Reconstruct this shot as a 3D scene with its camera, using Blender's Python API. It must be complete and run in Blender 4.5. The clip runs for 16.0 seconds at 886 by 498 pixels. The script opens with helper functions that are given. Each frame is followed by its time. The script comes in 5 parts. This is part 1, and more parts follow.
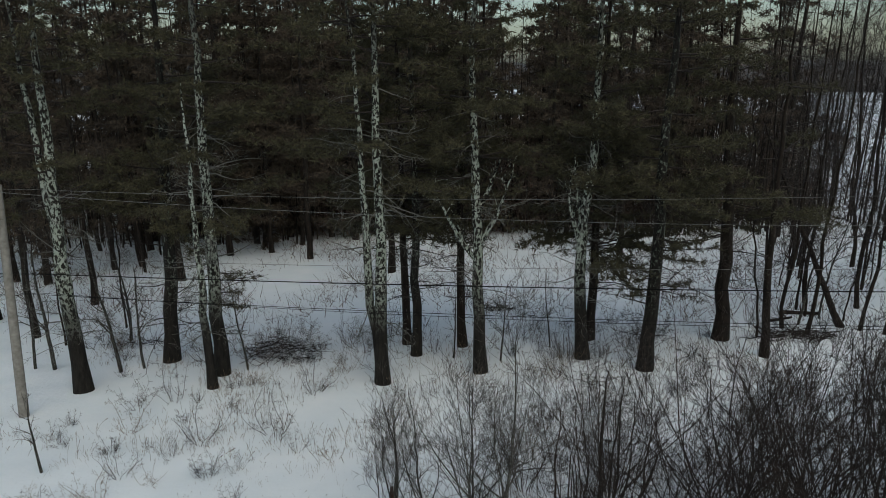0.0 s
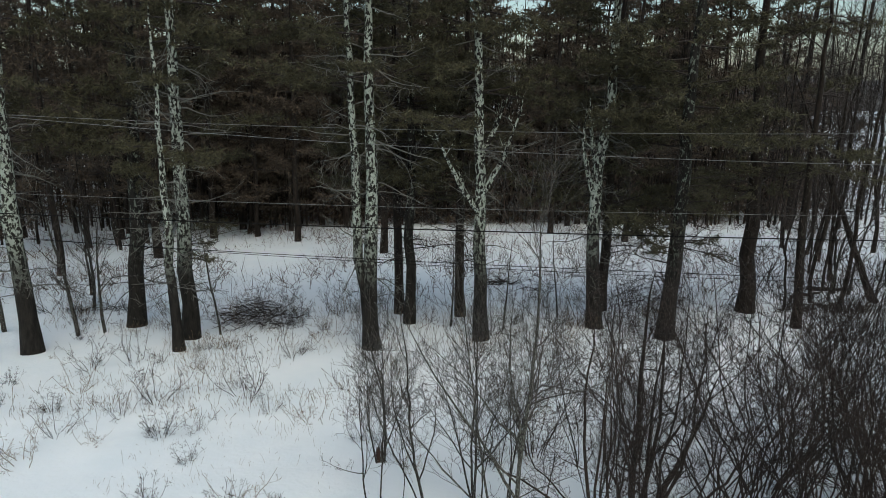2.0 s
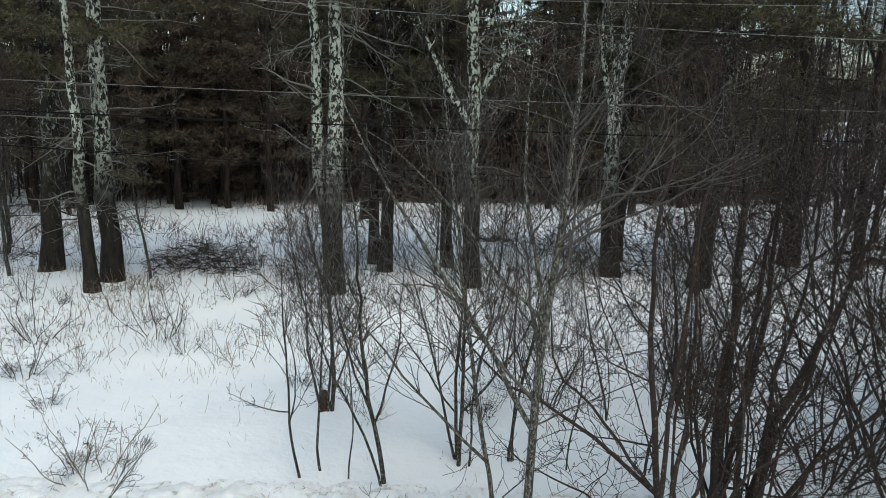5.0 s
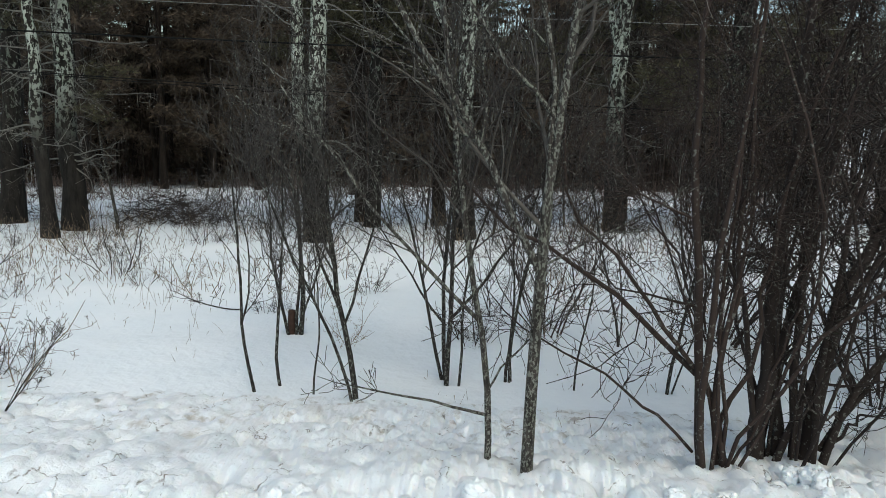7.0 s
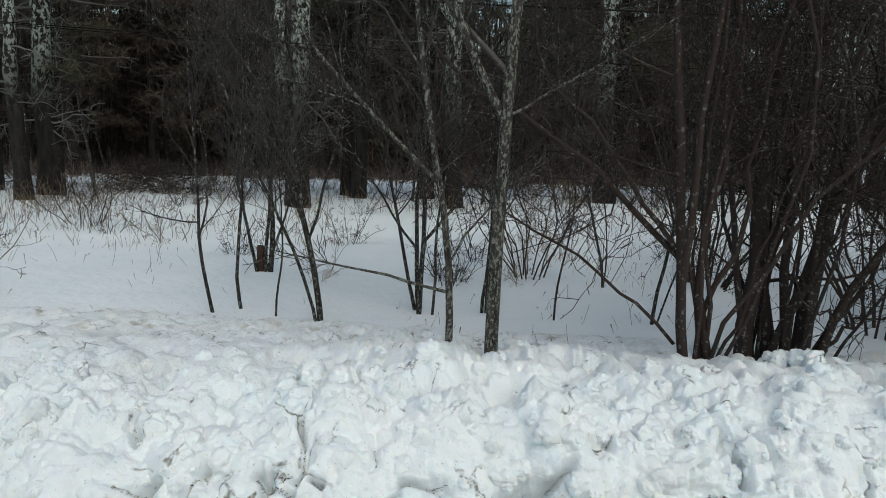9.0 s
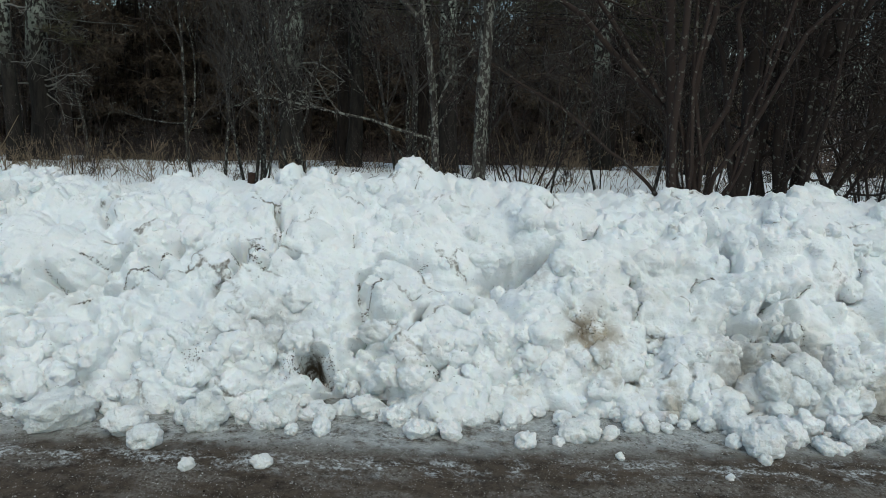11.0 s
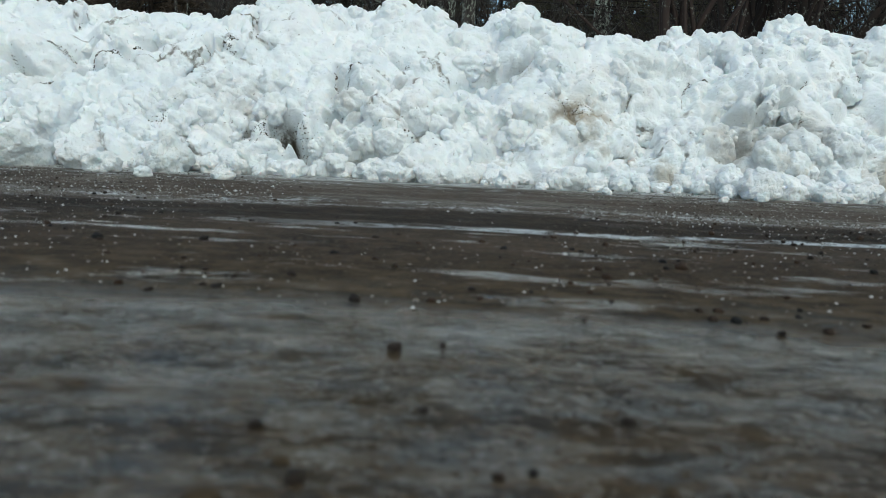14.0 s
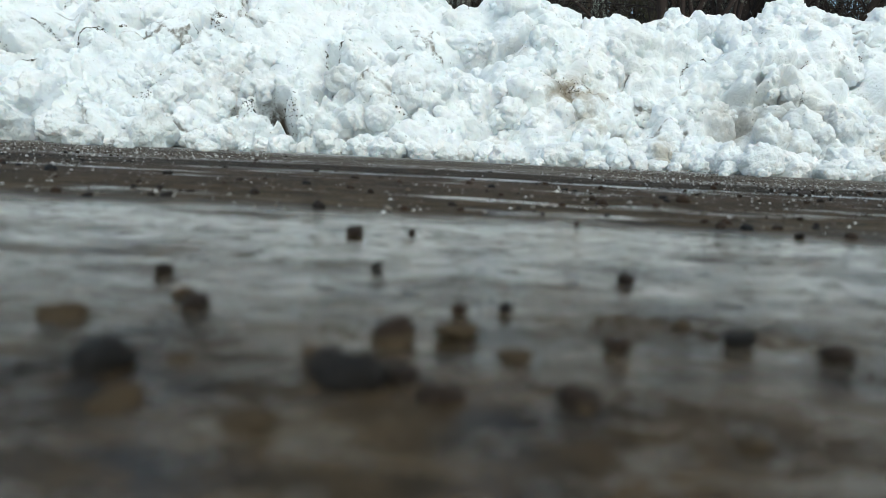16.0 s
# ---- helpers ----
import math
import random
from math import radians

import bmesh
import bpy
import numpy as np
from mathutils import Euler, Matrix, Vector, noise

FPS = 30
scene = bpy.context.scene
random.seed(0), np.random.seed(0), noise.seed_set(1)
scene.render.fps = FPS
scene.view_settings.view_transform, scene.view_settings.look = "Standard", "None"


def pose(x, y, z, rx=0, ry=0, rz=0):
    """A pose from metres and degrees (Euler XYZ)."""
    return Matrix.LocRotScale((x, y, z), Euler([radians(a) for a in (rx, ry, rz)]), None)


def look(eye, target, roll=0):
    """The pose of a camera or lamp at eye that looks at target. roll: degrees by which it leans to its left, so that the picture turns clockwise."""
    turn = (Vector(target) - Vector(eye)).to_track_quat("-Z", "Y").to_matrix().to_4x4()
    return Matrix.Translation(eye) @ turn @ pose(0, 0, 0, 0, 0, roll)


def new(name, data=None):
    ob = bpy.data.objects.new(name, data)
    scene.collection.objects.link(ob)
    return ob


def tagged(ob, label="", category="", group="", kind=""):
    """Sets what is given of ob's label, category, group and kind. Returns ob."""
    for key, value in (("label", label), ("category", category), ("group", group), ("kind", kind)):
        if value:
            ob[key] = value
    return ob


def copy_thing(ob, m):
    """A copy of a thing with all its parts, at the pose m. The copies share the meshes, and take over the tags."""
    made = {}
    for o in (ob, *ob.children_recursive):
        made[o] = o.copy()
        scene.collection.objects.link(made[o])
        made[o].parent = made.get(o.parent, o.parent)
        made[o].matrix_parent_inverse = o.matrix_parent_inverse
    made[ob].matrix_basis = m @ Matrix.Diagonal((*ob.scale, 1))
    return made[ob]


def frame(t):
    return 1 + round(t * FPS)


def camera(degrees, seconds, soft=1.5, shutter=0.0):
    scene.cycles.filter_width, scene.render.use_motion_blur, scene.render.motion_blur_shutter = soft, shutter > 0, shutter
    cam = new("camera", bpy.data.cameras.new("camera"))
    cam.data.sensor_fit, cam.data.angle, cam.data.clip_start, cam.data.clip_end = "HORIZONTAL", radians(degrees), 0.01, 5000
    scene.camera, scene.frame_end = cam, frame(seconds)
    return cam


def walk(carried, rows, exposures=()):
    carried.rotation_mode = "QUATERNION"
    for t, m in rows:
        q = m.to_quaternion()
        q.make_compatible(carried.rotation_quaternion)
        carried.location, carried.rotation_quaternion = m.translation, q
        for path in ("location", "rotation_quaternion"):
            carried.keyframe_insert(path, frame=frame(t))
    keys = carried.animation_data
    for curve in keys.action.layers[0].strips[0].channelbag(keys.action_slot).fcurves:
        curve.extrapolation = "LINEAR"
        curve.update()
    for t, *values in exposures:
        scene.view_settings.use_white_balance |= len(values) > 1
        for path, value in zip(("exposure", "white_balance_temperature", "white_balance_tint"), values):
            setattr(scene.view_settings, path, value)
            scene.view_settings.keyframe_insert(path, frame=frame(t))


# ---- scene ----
cam = camera(66.0, 16.0, soft=0.65)
cam.data.dof.use_dof, cam.data.dof.focus_distance, cam.data.dof.aperture_fstop = True, 7.0, 8.5
EXPOSURES = [(0.0, 0.0, 6800, -2), (3.5, 0.86, 6800, -2), (7.0, 0.74, 6750, -2), (10.0, 0.18, 6700, -3), (12.5, 0.24, 6350, -6), (14.0, 0.42, 6450, -6), (16.0, 0.68, 6550, -5)]
PATH = [
    (0, (0.181, 1.425, 10.843), (0.092, 3.354, 10.321), -0.2),
    (0.5, (0.16, 1.559, 10.732), (0.073, 3.491, 10.224), 0.1),
    (1, (0.11, 2.042, 10.513), (0.024, 3.977, 10.014), 0.3),
    (1.5, (0.059, 2.724, 9.41), (-0.022, 4.661, 8.918), 0.6),
    (2, (-0.058, 3.493, 8.052), (-0.128, 5.433, 7.572), 0.9),
    (2.5, (-0.068, 4.327, 6.805), (-0.13, 6.268, 6.329), 1.1),
    (3, (-0.001, 5.219, 6.068), (-0.061, 7.158, 5.584), 1.4),
    (3.5, (0.085, 5.788, 5.799), (0.023, 7.731, 5.329), 1.6),
    (3.7, (0.05, 5.892, 5.559), (0.0, 7.835, 5.087), 1.7),
    (5.8, (0.137, 8.021, 4.057), (0.096, 9.971, 3.615), 2.1),
    (6, (0.147, 8.101, 3.767), (0.109, 10.051, 3.325), 2.3),
    (6.5, (0.178, 8.186, 3.12), (0.144, 10.137, 2.68), 2.4),
    (7, (0.221, 8.35, 3.007), (0.19, 10.301, 2.568), 2.4),
    (7.5, (0.327, 8.425, 2.948), (0.297, 10.377, 2.513), 2.5),
    (8, (0.403, 8.588, 2.922), (0.376, 10.542, 2.496), 3.0),
    (8.5, (0.457, 8.64, 2.492), (0.437, 10.594, 2.067), 2.8),
    (9, (0.495, 8.566, 2.042), (0.477, 10.52, 1.618), 3.0),
    (9.5, (0.544, 8.507, 1.663), (0.529, 10.462, 1.242), 3.2),
    (10, (0.574, 8.464, 1.356), (0.561, 10.42, 0.936), 3.1),
    (10.2, (0.58, 8.46, 1.293), (0.568, 10.411, 0.851), 3.1),
    (12.3, (0.73, 8.374, 0.713), (0.703, 10.343, 0.365), 3.0),
    (12.5, (0.738, 8.363, 0.651), (0.709, 10.332, 0.303), 3.0),
    (13, (0.732, 8.345, 0.472), (0.703, 10.316, 0.132), 2.9),
    (13.5, (0.734, 8.347, 0.296), (0.708, 10.319, -0.036), 2.9),
    (14, (0.758, 8.382, 0.139), (0.731, 10.356, -0.186), 2.8),
    (14.5, (0.775, 8.426, 0.052), (0.748, 10.4, -0.272), 2.6),
    (15, (0.778, 8.43, 0.055), (0.755, 10.404, -0.265), 2.8),
    (15.5, (0.777, 8.431, 0.056), (0.756, 10.405, -0.263), 2.8),
    (16, (0.778, 8.431, 0.055), (0.757, 10.405, -0.263), 2.8),
]
walk(cam, [(t, look(eye, target, roll)) for t, eye, target, roll in PATH],
     exposures=EXPOSURES)

# ---- world and sun: a dull winter sky, soft light from high up over the road ----
SUN_ELEVATION, SUN_AZIMUTH = 55.0, 160.0
world = bpy.data.worlds.new("overcast_sky")
scene.world = world
world.use_nodes = True
wn = world.node_tree
sky = wn.nodes.new("ShaderNodeTexSky")
sky.sky_type, sky.sun_disc = "NISHITA", False
sky.sun_elevation, sky.sun_rotation = radians(SUN_ELEVATION), radians(SUN_AZIMUTH)
sky.air_density, sky.dust_density, sky.ozone_density = 1.0, 2.6, 1.0
wn.nodes["Background"].inputs["Strength"].default_value = 0.12
wn.links.new(sky.outputs["Color"], wn.nodes["Background"].inputs["Color"])
sun = new("sun", bpy.data.lights.new("sun", "SUN"))
sun.data.energy, sun.data.angle, sun.data.color = 0.5, radians(90), (1.0, 0.96, 0.9)
az, el = radians(SUN_AZIMUTH), radians(SUN_ELEVATION)
sun.matrix_world = look((0, 0, 30), (-math.sin(az) * math.cos(el), -math.cos(az) * math.cos(el), 30 - math.sin(el)))

# ---- materials ----


class Nodes:
    """A node material in the making."""

    def __init__(self, name, rough=0.8, spec=0.3):
        self.mat = bpy.data.materials.new(name)
        self.mat.use_nodes = True
        self.tree = self.mat.node_tree
        self.out = self.tree.nodes["Principled BSDF"]
        self.out.inputs["Roughness"].default_value = rough
        self.out.inputs["Specular IOR Level"].default_value = spec
        self.coord = self.tree.nodes.new("ShaderNodeTexCoord").outputs["Object"]

    def worldwide(self):
        self.coord = self.tree.nodes.new("ShaderNodeNewGeometry").outputs["Position"]

    def link(self, a, b):
        self.tree.links.new(a, b)

    def scaled(self, sx, sy, sz, source=None):
        n = self.tree.nodes.new("ShaderNodeMapping")
        n.inputs["Scale"].default_value = (sx, sy, sz)
        self.link(source or self.coord, n.inputs["Vector"])
        return n.outputs["Vector"]

    def shifted(self):
        """Object coordinates moved by the object's own random number."""
        info = self.tree.nodes.new("ShaderNodeObjectInfo")
        add = self.tree.nodes.new("ShaderNodeVectorMath")
        mul = self.tree.nodes.new("ShaderNodeVectorMath")
        mul.operation = "MULTIPLY"
        mul.inputs[1].default_value = (37.0, 19.0, 0.0)
        self.link(info.outputs["Random"], mul.inputs[0])
        self.link(self.coord, add.inputs[0])
        self.link(mul.outputs[0], add.inputs[1])
        return add.outputs[0]

    def noise(self, scale, detail=4, rough=0.55, source=None):
        n = self.tree.nodes.new("ShaderNodeTexNoise")
        n.inputs["Scale"].default_value, n.inputs["Detail"].default_value, n.inputs["Roughness"].default_value = scale, detail, rough
        self.link(source or self.coord, n.inputs["Vector"])
        return n.outputs["Fac"]

    def cells(self, scale, source=None, feature="F1"):
        n = self.tree.nodes.new("ShaderNodeTexVoronoi")
        n.feature = feature
        n.inputs["Scale"].default_value = scale
        self.link(source or self.coord, n.inputs["Vector"])
        return n.outputs["Distance"]

    def bent(self, amount, scale, source=None):
        """Coordinates pushed about by noise."""
        n = self.tree.nodes.new("ShaderNodeTexNoise")
        n.inputs["Scale"].default_value, n.inputs["Detail"].default_value = scale, 4
        self.link(source or self.coord, n.inputs["Vector"])
        off = self.tree.nodes.new("ShaderNodeVectorMath")
        off.operation = "MULTIPLY_ADD"
        self.link(n.outputs["Color"], off.inputs[0])
        off.inputs[1].default_value = (amount * 2,) * 3
        self.link(source or self.coord, off.inputs[2])
        return off.outputs[0]

    def puffs(self, sizes, bend):
        """Rounded clumps of several sizes, as packed snow breaks into."""
        total = None
        for scale, weight in sizes:
            d = self.cells(scale, self.bent(bend * 12 / scale, scale * 0.8))
            h = self.math("MULTIPLY", self.math("SUBTRACT", 1.0, self.math("MULTIPLY", d, d)), weight)
            total = h if total is None else self.math("ADD", total, h)
        return total

    def ramp(self, fac, *stops):
        n = self.tree.nodes.new("ShaderNodeValToRGB")
        el_ = n.color_ramp.elements
        while len(el_) < len(stops):
            el_.new(0.5)
        for e, (p, c) in zip(el_, stops):
            e.position = p
            e.color = (*c, 1) if isinstance(c, tuple) else (c, c, c, 1)
        self.link(fac, n.inputs["Fac"])
        return n.outputs["Color"]

    def mix(self, fac, a, b):
        n = self.tree.nodes.new("ShaderNodeMix")
        n.data_type = "RGBA"
        for value, socket in ((fac, n.inputs[0]), (a, n.inputs[6]), (b, n.inputs[7])):
            if isinstance(value, bpy.types.NodeSocket):
                self.link(value, socket)
            else:
                socket.default_value = (*value, 1) if isinstance(value, tuple) else value
        return n.outputs[2]

    def math(self, op, a, b=0.0, clamp=False):
        n = self.tree.nodes.new("ShaderNodeMath")
        n.operation, n.use_clamp = op, clamp
        for value, socket in ((a, n.inputs[0]), (b, n.inputs[1])):
            if isinstance(value, bpy.types.NodeSocket):
                self.link(value, socket)
            else:
                socket.default_value = value
        return n.outputs[0]

    def axis(self, which, source=None):
        n = self.tree.nodes.new("ShaderNodeSeparateXYZ")
        self.link(source or self.coord, n.inputs[0])
        return n.outputs[which]

    def step(self, value, lo, hi):
        n = self.tree.nodes.new("ShaderNodeMapRange")
        n.interpolation_type = "SMOOTHSTEP"
        n.inputs["From Min"].default_value, n.inputs["From Max"].default_value = lo, hi
        self.link(value, n.inputs["Value"])
        return n.outputs["Result"]

    def near(self, place, radius):
        """1 at a place, 0 past a radius from it."""
        n = self.tree.nodes.new("ShaderNodeVectorMath")
        n.operation = "DISTANCE"
        self.link(self.coord, n.inputs[0])
        n.inputs[1].default_value = place
        return self.step(n.outputs["Value"], radius, radius * 0.3)

    def island(self):
        return self.tree.nodes.new("ShaderNodeNewGeometry").outputs["Random Per Island"]

    def own(self):
        return self.tree.nodes.new("ShaderNodeObjectInfo").outputs["Random"]

    def finish(self, color, rough=None, bump=None, strength=0.3, distance=0.01):
        if isinstance(color, bpy.types.NodeSocket):
            self.link(color, self.out.inputs["Base Color"])
        else:
            self.out.inputs["Base Color"].default_value = (*color, 1)
        if rough is not None:
            self.link(rough, self.out.inputs["Roughness"])
        if bump is not None:
            n = self.tree.nodes.new("ShaderNodeBump")
            n.inputs["Strength"].default_value, n.inputs["Distance"].default_value = strength, distance
            self.link(bump, n.inputs["Height"])
            self.link(n.outputs["Normal"], self.out.inputs["Normal"])
        return self.mat


def field_snow():
    m = Nodes("field_snow", 0.75, 0.25)
    a = m.noise(0.6, 5)
    b = m.noise(9, 5)
    c = m.ramp(a, (0.3, (0.76, 0.81, 0.84)), (0.7, (0.84, 0.87, 0.89)))
    specks = m.step(m.noise(38, 3, 0.7), 0.70, 0.76)
    patch = m.step(m.noise(1.7, 4), 0.5, 0.62)
    c = m.mix(m.math("MULTIPLY", m.math("MULTIPLY", specks, patch), 0.5), c, (0.25, 0.21, 0.16))
    h = m.math("ADD", m.math("MULTIPLY", b, 0.5), m.noise(2.2, 4))
    return m.finish(c, bump=h, strength=0.6, distance=0.06)


def bank_snow():
    m = Nodes("plowed_snow", 0.85, 0.08)
    m.worldwide()
    c = m.ramp(m.noise(2.5, 5), (0.3, (0.78, 0.82, 0.84)), (0.7, (0.86, 0.88, 0.89)))
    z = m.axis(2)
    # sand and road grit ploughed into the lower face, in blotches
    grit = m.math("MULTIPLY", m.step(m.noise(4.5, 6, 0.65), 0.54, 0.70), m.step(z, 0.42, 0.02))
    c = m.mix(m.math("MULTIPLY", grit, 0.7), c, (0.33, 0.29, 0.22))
    film = m.step(m.noise(1.3, 5), 0.52, 0.72)
    c = m.mix(m.math("MULTIPLY", film, 0.22), c, (0.46, 0.40, 0.31))
    specks = m.step(m.noise(48, 3, 0.75), 0.665, 0.70)
    c = m.mix(m.math("MULTIPLY", specks, 0.6), c, (0.13, 0.11, 0.085))
    rag = m.noise(11, 8, 0.74)
    # dirt stains; the two at x 0.13 also paint in the foot hole's shade
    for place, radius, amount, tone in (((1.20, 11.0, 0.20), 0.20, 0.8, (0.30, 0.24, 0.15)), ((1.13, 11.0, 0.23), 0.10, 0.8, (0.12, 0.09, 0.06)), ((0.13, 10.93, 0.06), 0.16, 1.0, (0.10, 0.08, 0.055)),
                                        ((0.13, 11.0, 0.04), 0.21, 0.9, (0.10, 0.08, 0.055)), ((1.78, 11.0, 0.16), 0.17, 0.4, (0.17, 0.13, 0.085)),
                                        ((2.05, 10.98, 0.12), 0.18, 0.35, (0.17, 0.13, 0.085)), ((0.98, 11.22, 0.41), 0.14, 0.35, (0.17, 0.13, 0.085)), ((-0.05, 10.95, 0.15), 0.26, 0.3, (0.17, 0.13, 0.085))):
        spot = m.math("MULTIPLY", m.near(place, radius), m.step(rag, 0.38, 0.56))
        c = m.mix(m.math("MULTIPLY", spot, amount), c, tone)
    # dark seams between the thrown-up slabs: old road dirt and painted crack shade
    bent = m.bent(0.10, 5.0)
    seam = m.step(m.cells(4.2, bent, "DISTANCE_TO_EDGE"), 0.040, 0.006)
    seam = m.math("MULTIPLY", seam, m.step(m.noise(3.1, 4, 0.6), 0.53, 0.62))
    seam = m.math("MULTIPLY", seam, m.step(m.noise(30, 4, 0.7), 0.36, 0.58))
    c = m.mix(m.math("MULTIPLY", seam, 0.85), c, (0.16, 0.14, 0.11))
    puff = m.puffs(((16, 0.45), (38, 0.30), (85, 0.22)), 0.06)
    h = m.math("ADD", puff, m.math("MULTIPLY", m.noise(70, 6, 0.72), 0.30))
    h = m.math("SUBTRACT", h, m.math("MULTIPLY", seam, 0.5))
    m.out.inputs["Subsurface Weight"].default_value = 0.3
    m.out.inputs["Subsurface Radius"].default_value = (0.014, 0.018, 0.022)
    return m.finish(c, bump=h, strength=0.45, distance=0.035)


def loose_snow():
    m = Nodes("loose_snow", 0.8, 0.1)
    own = m.own()
    c = m.mix(own, (0.86, 0.88, 0.89), (0.76, 0.79, 0.79))
    dirt = m.step(m.noise(14, 5, source=m.shifted()), 0.56, 0.72)
    c = m.mix(m.math("MULTIPLY", dirt, 0.4), c, (0.36, 0.32, 0.26))
    m.worldwide()
    h = m.math("ADD", m.puffs(((45, 0.5), (100, 0.3)), 0.02), m.math("MULTIPLY", m.noise(150, 5, 0.7), 0.3))
    m.out.inputs["Subsurface Weight"].default_value = 0.45
    m.out.inputs["Subsurface Radius"].default_value = (0.30, 0.36, 0.40)
    return m.finish(c, bump=h, strength=0.8, distance=0.016)


def wet_road():
    m = Nodes("wet_icy_asphalt", 0.5, 0.4)
    x, y = m.axis(0), m.axis(1)
    long = m.scaled(0.65, 1.2, 1)
    # across the road, wavering, and slanting a little towards the bank
    wav = m.math("ADD", y, m.math("MULTIPLY", m.math("SUBTRACT", m.noise(1.6, 6, 0.6, source=long), 0.5), 0.22))
    wav = m.math("SUBTRACT", wav, m.math("MULTIPLY", m.math("SUBTRACT", x, 0.75), 0.07))
    shoulder = m.step(wav, 9.64, 9.76)
    track = m.math("MULTIPLY", m.step(wav, 9.42, 9.50), m.math("SUBTRACT", 1.0, shoulder))
    close = m.step(y, 9.25, 8.95)
    # sand ground into old asphalt
    c = m.ramp(m.noise(4.5, 8, 0.68, source=long), (0.34, (0.012, 0.0095, 0.0073)), (0.5, (0.030, 0.023, 0.017)), (0.66, (0.064, 0.049, 0.036)))
    sand = m.step(m.noise(19, 8, 0.74, source=m.scaled(0.7, 1.2, 1)), 0.45, 0.60)
    c = m.mix(m.math("MULTIPLY", sand, 0.7), c, m.mix(m.noise(60, 4), (0.018, 0.013, 0.0095), (0.125, 0.092, 0.066)))
    c = m.mix(m.math("MULTIPLY", m.step(m.noise(150, 4, 0.78), 0.54, 0.63), 0.5), c, (0.13, 0.108, 0.085))
    c = m.mix(m.math("MULTIPLY", m.step(m.noise(120, 4, 0.78, source=m.scaled(1, 1, 1, m.shifted())), 0.56, 0.66), 0.7), c, (0.007, 0.006, 0.005))
    c = m.mix(m.math("MULTIPLY", m.math("MULTIPLY", track, m.step(m.noise(40, 6, 0.75), 0.32, 0.58)), 0.55), c, (0.009, 0.007, 0.0056))
    c = m.mix(m.math("MULTIPLY", m.math("MULTIPLY", shoulder, m.step(m.noise(26, 7, 0.74), 0.36, 0.60)), 0.72), c, (0.095, 0.076, 0.059))
    grey = m.math("MULTIPLY", m.step(m.noise(3.4, 6, 0.66, source=m.scaled(0.5, 1.5, 1)), 0.47, 0.60), m.step(m.noise(85, 6, 0.76), 0.40, 0.58))
    c = m.mix(m.math("MULTIPLY", m.math("MULTIPLY", grey, shoulder), 0.85), c, (0.19, 0.178, 0.162))
    # frozen slush: streaks along the road, broken into flakes
    streak = m.step(m.noise(9, 7, 0.66, source=m.scaled(0.5, 1.4, 1)), 0.55, 0.63)
    ridge = None
    for at, width in ((9.78, 0.12), (10.36, 0.09), (10.62, 0.18)):
        band = m.math("SUBTRACT", 1.0, m.math("DIVIDE", m.math("ABSOLUTE", m.math("SUBTRACT", wav, at)), width), True)
        ridge = band if ridge is None else m.math("MAXIMUM", ridge, band)
    flakes = m.math("MULTIPLY", m.step(m.noise(13, 6, 0.7, source=m.scaled(0.6, 1.1, 1)), 0.48, 0.57), m.step(m.noise(75, 6, 0.76), 0.44, 0.58))
    ice = m.math("MULTIPLY", m.math("MAXIMUM", m.math("MULTIPLY", streak, 0.10), ridge), flakes)
    c = m.mix(m.math("MULTIPLY", ice, 0.95), c, (0.60, 0.64, 0.66))
    # one nearly unbroken rim of frozen slush along the wheel track
    rim = m.math("SUBTRACT", 1.0, m.math("DIVIDE", m.math("ABSOLUTE", m.math("SUBTRACT", wav, 9.44)), 0.045), True)
    rim = m.math("MULTIPLY", m.step(m.math("MULTIPLY", rim, m.math("ADD", m.noise(40, 6, 0.74), 0.5)), 0.35, 0.6), m.math("MULTIPLY", m.step(x, 0.30, 1.0), m.step(m.noise(13, 8, 0.78, source=m.scaled(0.6, 1, 1)), 0.46, 0.55)))
    rim = m.math("MULTIPLY", rim, m.step(m.noise(85, 6, 0.78), 0.36, 0.50))
    c = m.mix(m.math("MULTIPLY", rim, 0.85), c, (0.58, 0.63, 0.66))
    slush = m.math("MULTIPLY", m.step(wav, 10.40, 10.56), m.step(m.noise(16, 7, 0.74), 0.36, 0.56))
    c = m.mix(m.math("MULTIPLY", slush, 0.65), c, (0.45, 0.475, 0.475))
    # sand frozen into the ice close by
    film = m.ramp(m.noise(30, 7, 0.66, source=m.scaled(0.6, 1.2, 1)), (0.36, (0.010, 0.0085, 0.0065)), (0.47, (0.040, 0.030, 0.018)), (0.57, (0.085, 0.062, 0.036)), (0.68, (0.15, 0.13, 0.10)))
    c = m.mix(m.math("MULTIPLY", close, 0.85), c, m.mix(0.12, film, (0.006, 0.005, 0.004)))
    # pale frosted patches that also paint the snow bank's reflection into the colour
    frost_sheen = m.math("MULTIPLY", m.step(m.noise(14, 7, 0.7, source=m.scaled(0.5, 1.5, 1)), 0.43, 0.56), m.step(m.noise(130, 5, 0.75), 0.36, 0.52))
    frost_sheen = m.math("MULTIPLY", frost_sheen, m.math("MULTIPLY", m.step(y, 8.58, 8.68), m.step(y, 9.05, 8.86)))
    c = m.mix(m.math("MULTIPLY", frost_sheen, 0.16), c, (0.40, 0.44, 0.455))
    crumbs = m.step(m.noise(95, 6, 0.74, source=m.scaled(0.8, 1.1, 1)), 0.50, 0.60)
    c = m.mix(m.math("MULTIPLY", m.math("MULTIPLY", crumbs, m.step(y, 9.5, 9.2)), 0.55), c, m.mix(m.noise(30, 3), (0.010, 0.008, 0.006), (0.15, 0.10, 0.055)))
